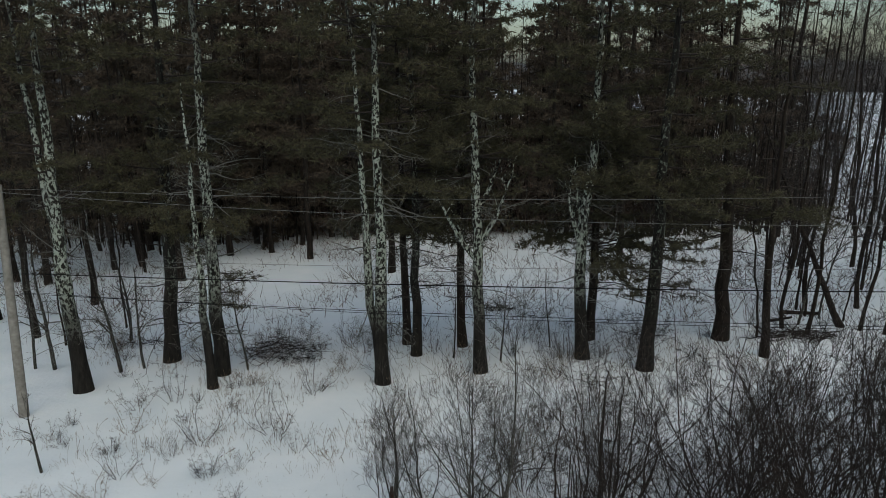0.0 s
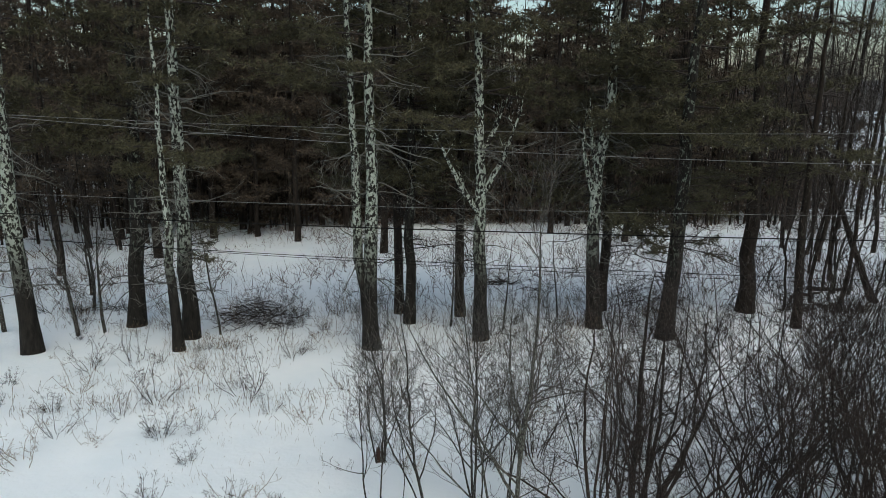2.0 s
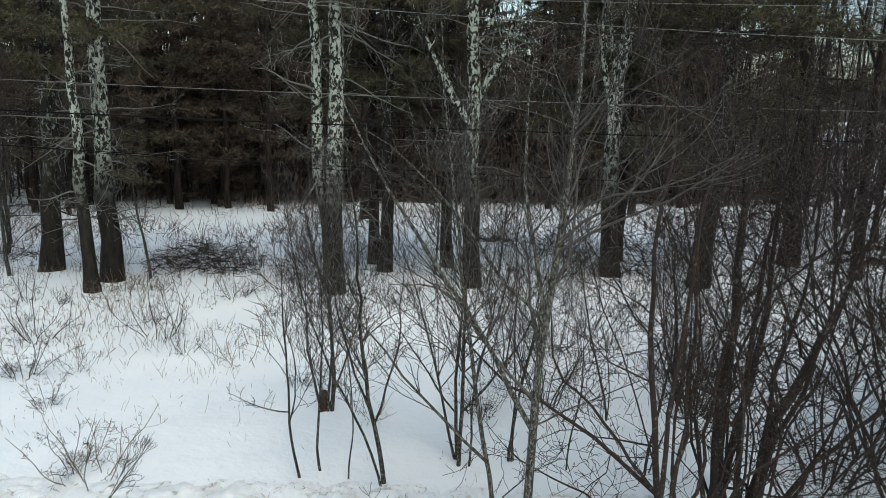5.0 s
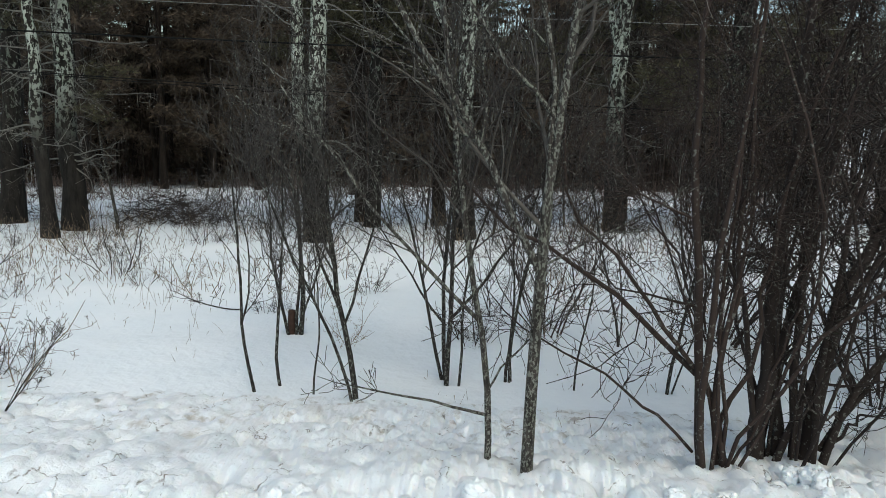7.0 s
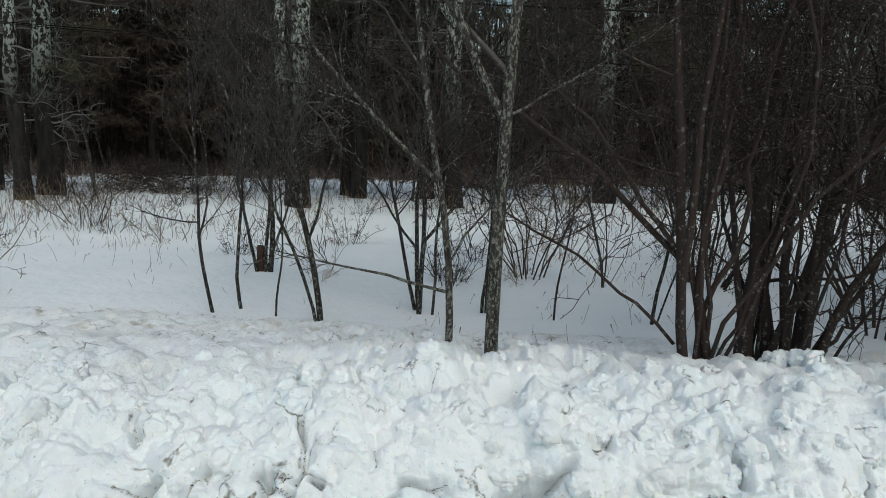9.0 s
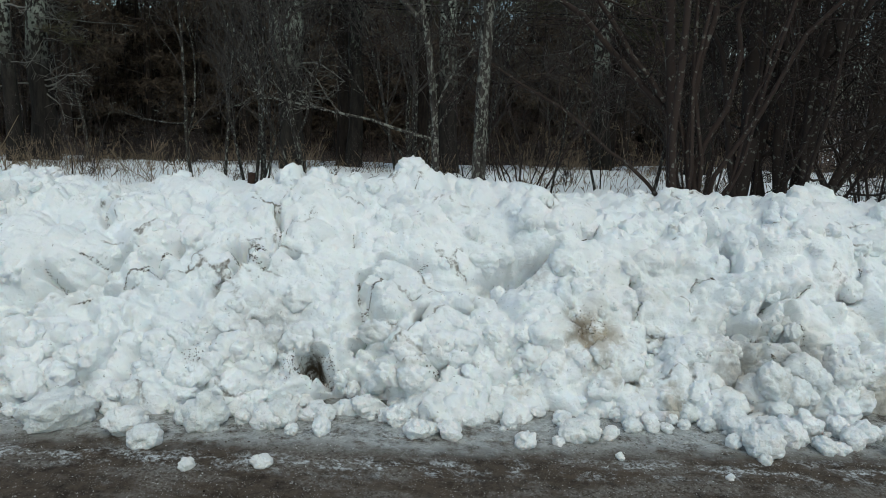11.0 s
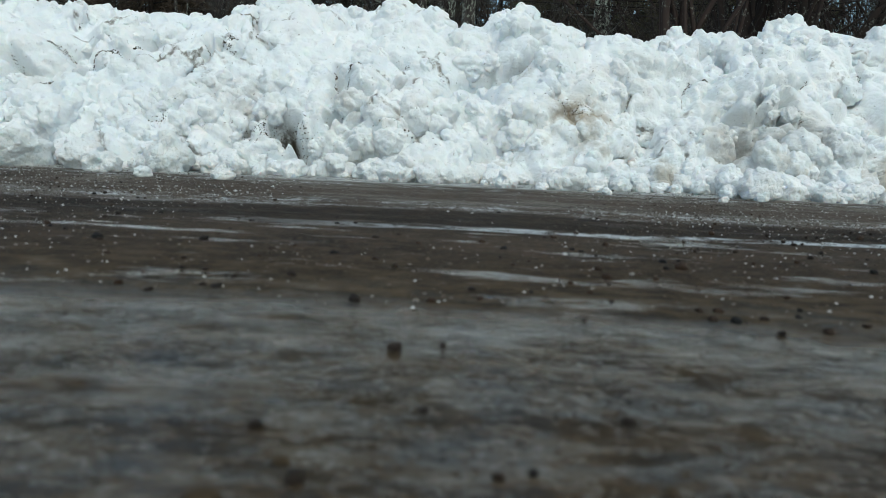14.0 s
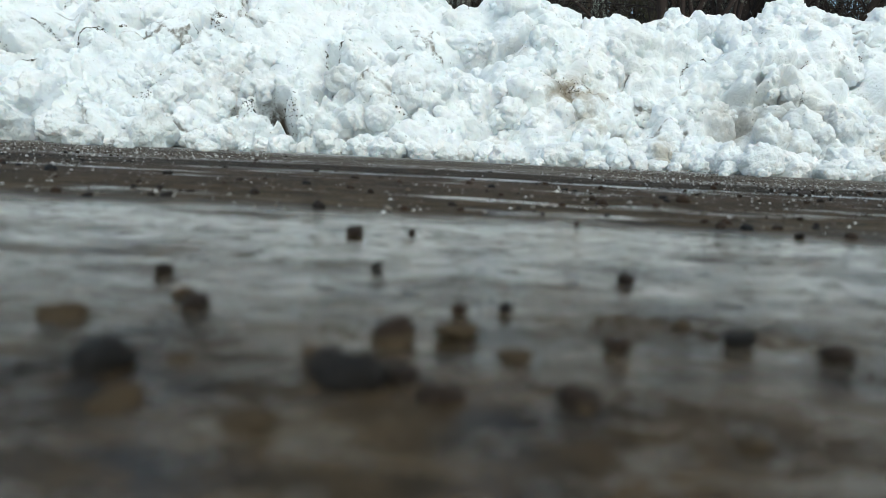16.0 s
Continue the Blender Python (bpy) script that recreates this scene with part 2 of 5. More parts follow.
    for scale, size, keep_scale in ((75, 0.20, 6), (150, 0.22, 11)):
        grains = m.step(m.cells(scale), size, size * 0.6)
        keep = m.math("MULTIPLY", m.step(m.noise(keep_scale, 4), 0.44, 0.58), shoulder)
        c = m.mix(m.math("MULTIPLY", m.math("MULTIPLY", grains, keep), 0.85), c, (0.42, 0.42, 0.40))
    # clear glassy ice with dull sandy patches between; the shoulder is dull
    slick = m.noise(9, 7, 0.66, source=m.scaled(0.45, 1.5, 1))
    edge = m.step(m.math("ADD", y, m.math("MULTIPLY", m.noise(7, 5), 0.12)), 9.02, 8.92)
    glassy = m.math("ADD", m.math("MULTIPLY", edge, m.step(slick, 0.30, 0.44)), m.math("MULTIPLY", m.math("SUBTRACT", 1.0, edge), m.step(slick, 0.54, 0.62)))
    glassy = m.math("MULTIPLY", glassy, m.math("SUBTRACT", 1.0, m.math("MAXIMUM", shoulder, m.math("MULTIPLY", track, 0.85))))
    glassy = m.math("MULTIPLY", glassy, m.step(m.noise(90, 6, 0.74, source=m.scaled(0.7, 1.2, 1)), 0.33, 0.47))
    wet = m.math("MULTIPLY", m.step(wav, 10.46, 10.56), m.step(m.noise(20, 6, 0.7), 0.4, 0.56))
    glassy = m.math("MAXIMUM", glassy, m.math("MULTIPLY", wet, 0.8))
    r = m.mix(glassy, (0.72, 0.72, 0.72), (0.10, 0.10, 0.10))
    m.link(m.ramp(glassy, (0.0, 0.09), (1.0, 0.82)), m.out.inputs["Specular IOR Level"])
    h = m.math("ADD", m.math("MULTIPLY", m.noise(170, 5, 0.75), m.ramp(glassy, (0.0, 0.9), (1.0, 0.06))), m.math("MULTIPLY", m.noise(24, 5, 0.55, source=m.scaled(0.7, 1.1, 1)), 0.5))
    return m.finish(c, rough=r, bump=h, strength=0.42, distance=0.006)


def bark(name, amount, dark=(0.009, 0.008, 0.007), mid=(0.030, 0.026, 0.022), pale=(0.44, 0.455, 0.42), from_z=2.4, fine=1.0):
    m = Nodes(name, 0.9, 0.15)
    p = m.shifted()
    ridges = m.noise(9 * fine, 5, 0.65, source=m.scaled(1, 1, 0.22, p))
    c = m.ramp(ridges, (0.35, dark), (0.68, mid))
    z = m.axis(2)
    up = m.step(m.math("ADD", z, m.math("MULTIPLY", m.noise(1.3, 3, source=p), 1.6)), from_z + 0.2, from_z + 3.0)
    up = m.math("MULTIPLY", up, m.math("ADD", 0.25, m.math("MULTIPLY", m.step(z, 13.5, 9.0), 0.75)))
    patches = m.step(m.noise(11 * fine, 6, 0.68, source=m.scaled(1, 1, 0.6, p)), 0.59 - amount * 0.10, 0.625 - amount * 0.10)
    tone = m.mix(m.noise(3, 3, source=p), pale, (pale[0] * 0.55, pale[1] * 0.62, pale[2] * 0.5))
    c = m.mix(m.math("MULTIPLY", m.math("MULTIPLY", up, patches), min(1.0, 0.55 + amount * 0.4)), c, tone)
    return m.finish(c, bump=ridges, strength=0.9, distance=0.03)


def twigs(name, low, high):
    m = Nodes(name, 0.85, 0.2)
    c = m.mix(m.island(), low, high)
    spot = m.step(m.noise(30, 4), 0.58, 0.66)
    c = m.mix(m.math("MULTIPLY", spot, 0.45), c, (0.26, 0.27, 0.24))
    return m.finish(c, bump=m.noise(60, 3), strength=0.4, distance=0.004)


def needles(name, low, high):
    m = Nodes(name, 0.65, 0.2)
    return m.finish(m.mix(m.island(), low, high))


def plain(name, low, high, rough=0.7, scale=12.0, spec=0.3):
    m = Nodes(name, rough, spec)
    return m.finish(m.ramp(m.noise(scale, 5), (0.3, low), (0.7, high)), bump=m.noise(scale * 5, 4), strength=0.4, distance=0.004)


def stone_mat():
    m = Nodes("wet_gravel", 0.55, 0.2)
    c = m.mix(m.own(), (0.008, 0.008, 0.008), (0.036, 0.021, 0.012))
    return m.finish(c, bump=m.noise(300, 4), strength=0.5, distance=0.001)


def grit_mat():
    m = Nodes("sand_grit", 0.45, 0.4)
    return m.finish(m.ramp(m.island(), (0.0, (0.03, 0.024, 0.019)), (0.45, (0.09, 0.066, 0.045)), (0.70, (0.22, 0.205, 0.185)), (1.0, (0.60, 0.61, 0.60))))


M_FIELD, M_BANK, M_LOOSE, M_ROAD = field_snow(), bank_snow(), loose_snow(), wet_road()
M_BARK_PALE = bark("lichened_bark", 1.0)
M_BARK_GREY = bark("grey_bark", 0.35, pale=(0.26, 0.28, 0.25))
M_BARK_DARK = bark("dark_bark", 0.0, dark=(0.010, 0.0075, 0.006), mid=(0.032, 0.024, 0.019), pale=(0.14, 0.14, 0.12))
M_LIMB = twigs("lichened_limb", (0.035, 0.032, 0.028), (0.21, 0.205, 0.185))
M_TWIG = twigs("grey_brown_twig", (0.010, 0.0075, 0.0065), (0.045, 0.034, 0.030))
M_SAPTWIG = twigs("grey_sapling_twig", (0.020, 0.017, 0.015), (0.085, 0.074, 0.066))
M_TWIG_RED = twigs("red_brown_twig", (0.015, 0.0105, 0.009), (0.058, 0.041, 0.035))
M_SAPLING = bark("sapling_bark", 0.45, dark=(0.012, 0.010, 0.009), mid=(0.055, 0.048, 0.042), pale=(0.30, 0.30, 0.28), from_z=-2.5, fine=4.0)
M_SAPLING_PALE = bark("pale_sapling_bark", 0.75, dark=(0.022, 0.019, 0.017), mid=(0.085, 0.075, 0.067), pale=(0.29, 0.285, 0.265), from_z=-2.5, fine=5.0)
M_PALETWIG = twigs("pale_sapling_twig", (0.03, 0.027, 0.024), (0.125, 0.112, 0.10))
M_NEEDLE = needles("pine_needle", (0.032, 0.029, 0.017), (0.090, 0.080, 0.044))
M_NEEDLE_FAR = needles("dark_conifer_needle", (0.034, 0.025, 0.0175), (0.086, 0.063, 0.044))
M_FAR_TWIG = twigs("far_brown_twig", (0.050, 0.034, 0.028), (0.15, 0.105, 0.088))
M_WEED = twigs("dry_weed", (0.10, 0.075, 0.05), (0.24, 0.18, 0.12))
M_STUMP = plain("rotten_stump_wood", (0.03, 0.017, 0.012), (0.065, 0.036, 0.026), 0.9, 20)
M_DIRT_SHADE = plain("road_dirt", (0.025, 0.02, 0.015), (0.10, 0.08, 0.055), 0.9, 90)
M_POLE = plain("weathered_pole_wood", (0.16, 0.145, 0.125), (0.28, 0.26, 0.23), 0.85, 6)
M_WIRE = plain("bare_aluminium_wire", (0.13, 0.13, 0.127), (0.19, 0.19, 0.185), 0.5, 3)
M_CABLE = plain("black_cable_sheath", (0.006, 0.006, 0.006), (0.012, 0.012, 0.012), 0.9, 3, 0.05)
M_STONE, M_GRIT = stone_mat(), grit_mat()
M_SAND = plain("wet_tan_sand", (0.022, 0.016, 0.010), (0.085, 0.060, 0.034), 0.8, 260, 0.15)
M_HILL = plain("far_wooded_hill", (0.045, 0.045, 0.047), (0.085, 0.082, 0.08), 0.95, 0.03)

# ---- helpers for meshes ----


class Geo:
    """Vertices and faces of one mesh, gathered piece by piece."""

    def __init__(self):
        self.v, self.f, self.n = [], [], 0

    def add(self, verts, faces):
        verts = np.asarray(verts, float)
        self.v.append(verts)
        self.f.append((np.asarray(faces, int) + self.n))
        self.n += len(verts)

    def tube(self, pts, radii, sides=5):
        pts, radii = np.asarray(pts, float), np.asarray(radii, float)
        k = len(pts)
        tan = np.gradient(pts, axis=0)
        tan /= np.linalg.norm(tan, axis=1)[:, None] + 1e-9
        ref = np.array((0.31, 0.95, 0.05)) if abs(tan[:, 2]).mean() > 0.6 else np.array((0.05, 0.12, 0.99))
        u = np.cross(tan, ref)
        u /= np.linalg.norm(u, axis=1)[:, None] + 1e-9
        w = np.cross(tan, u)
        a = np.linspace(0, 2 * np.pi, sides, endpoint=False)
        ring = pts[:, None] + radii[:, None, None] * (np.cos(a)[None, :, None] * u[:, None] + np.sin(a)[None, :, None] * w[:, None])
        i, j = np.meshgrid(np.arange(k - 1), np.arange(sides), indexing="ij")
        q = np.stack((i * sides + j, i * sides + (j + 1) % sides, (i + 1) * sides + (j + 1) % sides, (i + 1) * sides + j), -1).reshape(-1, 4)
        self.add(ring.reshape(-1, 3), q)

    def spikes(self, base, way, length, width, rng):
        """One thin triangle for each base."""
        side = np.cross(way, rng.normal(size=way.shape))
        side /= np.linalg.norm(side, axis=1)[:, None] + 1e-9
        k = len(base)
        v = np.stack((base - side * width[:, None], base + side * width[:, None], base + way * length[:, None]), 1).reshape(-1, 3)
        self.add(v, np.arange(3 * k).reshape(-1, 3))

    def mesh(self, name, smooth=True):
        me = bpy.data.meshes.new(name)
        v = np.concatenate(self.v)
        sizes = np.concatenate([np.full(len(f), f.shape[1]) for f in self.f])
        loops = np.concatenate([f.ravel() for f in self.f])
        me.vertices.add(len(v))
        me.vertices.foreach_set("co", v.ravel())
        me.loops.add(len(loops))
        me.loops.foreach_set("vertex_index", loops)
        me.polygons.add(len(sizes))
        me.polygons.foreach_set("loop_start", np.concatenate(([0], np.cumsum(sizes)[:-1])))
        me.polygons.foreach_set("loop_total", sizes)
        me.polygons.foreach_set("use_smooth", np.full(len(sizes), smooth))
        me.update(calc_edges=True)
        me.validate()
        return me


def part(name, geo, material, parent=None, label="", smooth=True):
    """One mesh object under a thing or under a part."""
    me = geo.mesh(name, smooth) if isinstance(geo, Geo) else geo
    if not me.materials:
        me.materials.append(material)
    ob = new(name, me)
    ob.parent = parent
    if label:
        tagged(ob, label)
    return ob


def empty(name, x, y, z):
    ob = new(name)
    ob.location = (x, y, z)
    ob.empty_display_size = 0.2
    return ob


def unit(v):
    v = np.asarray(v, float)
    return v / (np.linalg.norm(v, axis=-1, keepdims=True) + 1e-9)


def scramble(*ints):
    h = np.zeros_like(ints[0], dtype=np.uint64)
    for k, i in enumerate(ints):
        h = (h ^ (i.astype(np.int64).astype(np.uint64) + np.uint64(0x9E3779B9 + 7919 * k))) * np.uint64(0x9E3779B97F4A7C15)
        h ^= h >> np.uint64(29)
    return (h >> np.uint64(11)).astype(float) / float(1 << 53)


def value_noise(p, scale, seed=0):
    """Smooth noise from -1 to 1 at the points p."""
    q = np.asarray(p, float) * scale
    i = np.floor(q)
    f = q - i
    f = f * f * (3 - 2 * f)
    total = 0
    for a in (0, 1):
        for b in (0, 1):
            for c in (0, 1):
                w = (f[:, 0] if a else 1 - f[:, 0]) * (f[:, 1] if b else 1 - f[:, 1]) * (f[:, 2] if c else 1 - f[:, 2])
                total = total + w * scramble(i[:, 0] + a, i[:, 1] + b, i[:, 2] + c, np.full(len(q), seed))
    return total * 2 - 1


def cell_noise(p, size, seed=0):
    """Distances, in cells, to the nearest and the second nearest of scattered seeds."""
    q = np.asarray(p, float) / size
    i = np.floor(q)
    first, second = np.full(len(q), 9.0), np.full(len(q), 9.0)
    s = [np.full(len(q), seed + k) for k in range(3)]
    for a in (-1, 0, 1):
        for b in (-1, 0, 1):
            for c in (-1, 0, 1):
                j = (i[:, 0] + a, i[:, 1] + b, i[:, 2] + c)
                d = np.sqrt(sum((j[k] + scramble(*j, s[k]) - q[:, k]) ** 2 for k in range(3)))
                second = np.minimum(second, np.maximum(first, d))
                first = np.minimum(first, d)
    return first, second


# ---- the lie of the land ----
CREST_X = [-6, -1.36, -1.15, -0.96, -0.74, -0.52, -0.19, -0.01, 0.17, 0.35, 0.5, 0.66, 0.82, 0.97, 1.06, 1.3, 1.45, 1.61, 1.73, 1.88, 2.01, 2.09, 2.28, 2.44, 2.6, 7]
CREST_Z = [0.615, 0.615, 0.625, 0.635, 0.665, 0.655, 0.655, 0.725, 0.685, 0.745, 0.725, 0.655, 0.655, 0.725, 0.695, 0.685, 0.675, 0.605, 0.665, 0.685, 0.695, 0.655, 0.745, 0.715, 0.715, 0.695]
BANK_Y = [10.72, 10.82, 10.92, 11.02, 11.12, 11.25, 11.42, 11.62, 12.0, 12.6, 13.3, 13.9, 14.5, 15.3]
BANK_Z = [-0.06, 0.03, 0.13, 0.24, 0.345, 0.465, 0.56, 0.61, 0.60, 0.47, 0.20, 0.03, -0.07, -0.24]


def land(x, y):
    """Height of the field behind the bank and of all the ground beyond."""
    x, y = np.asarray(x, float), np.asarray(y, float)
    z = -0.1 - 0.05 * (y - 15) + 0.03 * (np.clip(x, -40, 40) + 3) * np.clip((y - 14) / 8, 0, 1)
    z = z - 0.06 * np.clip(y - 32, 0, None)
    z = np.maximum(z, -5.5 + 0 * x)
    z = np.where(y < 14, -0.06, z)
    p = np.stack((x.ravel(), y.ravel(), 0 * x.ravel()), -1)
    lumps = (0.10 * value_noise(p, 0.22, 3) + 0.05 * value_noise(p, 0.7, 4) + 0.02 * value_noise(p, 2.1, 5)).reshape(x.shape)
    return z + lumps * np.clip((y - 13) / 3, 0, 1)


def foot(x):
    return 0.13 * np.clip((np.asarray(x, float) - 0.6) / 0.8, 0, 1) - 0.06 * np.clip((-0.2 - np.asarray(x, float)) / 0.8, 0, 1)


def stand(x, y):
    """Height at which a thing stands behind the road."""
    z = float(land(np.array([x]), np.array([y]))[0])
    if y < 15.3:
        z = max(z, float(np.interp(y - foot(x), BANK_Y, BANK_Z)))
    return z


def build_ground():
    xs = np.concatenate((-np.geomspace(3000, 30, 24), np.arange(-29, 29.1, 0.35), np.geomspace(30, 3000, 24)))
    ys = np.concatenate((-np.geomspace(2000, 3, 14), np.arange(-2, 13, 1.5), np.arange(13, 40, 0.3), np.geomspace(40, 4000, 46)))
    gx, gy = np.meshgrid(xs, ys, indexing="ij")
    gz = np.where(gy < 13, -0.12, land(gx, gy))
    g = Geo()
    i, j = np.meshgrid(np.arange(len(xs) - 1), np.arange(len(ys) - 1), indexing="ij")
    k = len(ys)
    g.add(np.stack((gx, gy, gz), -1).reshape(-1, 3), np.stack((i * k + j, (i + 1) * k + j, (i + 1) * k + j + 1, i * k + j + 1), -1).reshape(-1, 4))
    tagged(part("ground", g, M_FIELD), "snow-covered field and woodland floor with dry weeds", "ground", kind="structure")


def build_road():
    xs = np.concatenate((-np.geomspace(400, 6, 12), np.arange(-5, 0.2, 0.25), np.arange(0.2, 1.5, 0.012), np.arange(1.6, 7, 0.25), np.geomspace(7.5, 400, 12)))
    ys = np.concatenate((np.arange(1.5, 8, 0.5), np.arange(8, 8.45, 0.1), np.arange(8.45, 9.3, 0.01), np.arange(9.3, 11.3, 0.1)))
    gx, gy = np.meshgrid(xs, ys, indexing="ij")
    p = np.stack((gx.ravel(), gy.ravel(), 0 * gx.ravel()), -1)
    gz = -0.010 * np.clip((gy - 9.2) / 1.2, 0, 2) + 0.003 * (value_noise(p, 1.5, 9)).reshape(gx.shape) * np.clip((gy - 9) / 0.6, 0, 1)
    close = np.clip((gx - 0.2) / 0.2, 0, 1) * np.clip((1.48 - gx) / 0.2, 0, 1) * np.clip((gy - 8.45) / 0.05, 0, 1) * np.clip((9.3 - gy) / 0.25, 0, 1)
    gz = gz + close * (0.0008 * value_noise(p * (1, 1.5, 1), 14, 71) + 0.00045 * value_noise(p, 40, 72) + 0.0002 * value_noise(p, 90, 73)).reshape(gx.shape)
    g = Geo()
    i, j = np.meshgrid(np.arange(len(xs) - 1), np.arange(len(ys) - 1), indexing="ij")
    k = len(ys)
    g.add(np.stack((gx, gy, gz), -1).reshape(-1, 3), np.stack((i * k + j, (i + 1) * k + j, (i + 1) * k + j + 1, i * k + j + 1), -1).reshape(-1, 4))
    tagged(part("road", g, M_ROAD), "wet dark asphalt road with sand and frozen slush streaks", "road", kind="structure")


def bank_surface(x, s):
    """Point of the smooth bank at x and s (0 foot, 1 back), with its outward normal."""
    k = s * (len(BANK_Y) - 1)
    y = np.interp(k, np.arange(len(BANK_Y)), BANK_Y) + foot(x) * np.clip((13.5 - np.interp(k, np.arange(len(BANK_Y)), BANK_Y)) / 1.5, 0, 1)
    rise = np.interp(x, CREST_X, CREST_Z) / 0.715
    z = np.interp(k, np.arange(len(BANK_Y)), BANK_Z)
    z = np.where(z > 0, z * (1 + (rise - 1) * np.clip(z / 0.6, 0, 1)), z)
    e = 0.02
    dy = np.interp(k + e, np.arange(len(BANK_Y)), BANK_Y) - np.interp(k - e, np.arange(len(BANK_Y)), BANK_Y)
    dz = np.interp(k + e, np.arange(len(BANK_Y)), BANK_Z) - np.interp(k - e, np.arange(len(BANK_Y)), BANK_Z)
    length = np.sqrt(dy * dy + dz * dz) + 1e-9
    return np.stack((x, y, z), -1), np.stack((0 * x, -dz / length, dy / length), -1)


# clefts in the face of the bank, as (x, z) from end to end
CLEFTS = (
    ((-0.48, 0.42), (-0.52, 0.36), (-0.56, 0.31)), ((-0.20, 0.40), (-0.22, 0.34), (-0.29, 0.27)), ((0.40, 0.34), (0.35, 0.28), (0.31, 0.21)),
    ((2.13, 0.36), (2.07, 0.32), (1.95, 0.31), (1.89, 0.25)), ((2.40, 0.50), (2.44, 0.44), (2.36, 0.37), (2.28, 0.35)), ((1.08, 0.46), (0.98, 0.40), (0.85, 0.39)),
    ((-0.97, 0.33), (-0.88, 0.28)), ((-0.66, 0.27), (-0.76, 0.24), (-0.80, 0.22)), ((-1.10, 0.18), (-1.0, 0.19)), ((0.35, 0.43), (0.45, 0.425), (0.55, 0.43)),
    ((0.52, 0.20), (0.63, 0.22), (0.73, 0.26)), ((1.75, 0.22), (1.85, 0.18), (1.98, 0.20)), ((-0.02, 0.41), (0.03, 0.39)), ((1.35, 0.52), (1.45, 0.50)))


def more_clefts(count, seed):
    """Short crooked clefts scattered over the face."""
    rng = np.random.default_rng(seed)
    lines = []
    for _ in range(count):
        x, z, a = rng.uniform(-1.7, 3.1), rng.uniform(0.12, 0.56), rng.uniform(0, 2 * np.pi)
        line = [(x, z)]
        for _ in range(int(rng.integers(1, 4))):
            a += rng.normal(0, 0.7)
            x, z = x + 0.06 * math.cos(a), z + 0.05 * math.sin(a)
            line.append((x, z))
        lines.append(tuple(line))
    return tuple(lines)


CLEFTS = CLEFTS + more_clefts(26, 84)


def cleft_depth(p):
    """1 along the clefts, 0 beside them."""
    near = np.full(len(p), 9.0)
    x = p[:, 0] + 0.018 * value_noise(p, 16, 81)
    z = p[:, 2] + 0.018 * value_noise(p, 16, 82)
    for line in CLEFTS:
        for (ax, az_), (bx, bz) in zip(line, line[1:]):
            dx, dz = bx - ax, bz - az_
            t = np.clip(((x - ax) * dx + (z - az_) * dz) / (dx * dx + dz * dz), 0, 1)
            near = np.minimum(near, np.hypot(x - ax - t * dx, z - az_ - t * dz))
    return np.clip(1 - near / 0.026, 0, 1) * (p[:, 1] < 11.9)


def knobs(p, size, seed):
    """Rounded knobs of about that size, with sharp creases between them."""
    f, f2 = cell_noise(p, size, seed)
    return size * (np.sqrt(np.clip(0.80 - f * f, 0.0, None)) - 0.55)


def bank_relief(p, y):
    """How far the ploughed lumps stand out from the smooth bank."""
    warp = np.stack([value_noise(p, 2.6, 20 + k) + 0.5 * value_noise(p, 7.0, 25 + k) for k in range(3)], -1)
    q = p + 0.05 * warp
    rough = np.clip(0.72 + 0.9 * value_noise(p, 1.6, 33), 0.35, 1.2)
    rough = np.maximum(rough, np.interp(p[:, 2], [0.02, 0.24], [1.15, 0.0]))
    q2 = q + 0.012 * np.stack([value_noise(p, 12.0, 40 + k) for k in range(3)], -1)
    out = 0.50 * knobs(q, 0.40, 1)
    out += 0.85 * (0.4 + 0.6 * rough) * knobs(q2, 0.20, 5)
    out += 1.0 * (0.15 + 0.85 * rough) * knobs(q2, 0.10, 9)
    out += 1.1 * (0.2 + 0.8 * rough) * knobs(q2, 0.055, 13)
    out += 1.0 * (0.3 + 0.7 * rough) * knobs(q2, 0.032, 17)
    out += 0.03 * value_noise(p, 3.3, 45) + 0.005 * value_noise(p, 30, 44) + 0.004 * value_noise(p, 60, 47)
    out -= 0.16 * cleft_depth(p) * np.clip(0.6 + 1.2 * value_noise(p, 13, 85), 0, 1)
    hole = np.linalg.norm((p - np.array((0.13, 10.93, 0.07))) / np.array((0.11, 0.2, 0.048)), axis=1) + 0.6 * value_noise(p, 15, 86)
    out -= 0.38 * np.clip(1.1 - hole, 0, 0.6)
    calm = np.interp(y, [10.7, 12.2, 12.9, 14.2, 15.2], [1.0, 0.9, 0.75, 0.6, 0.2])
    return out * calm


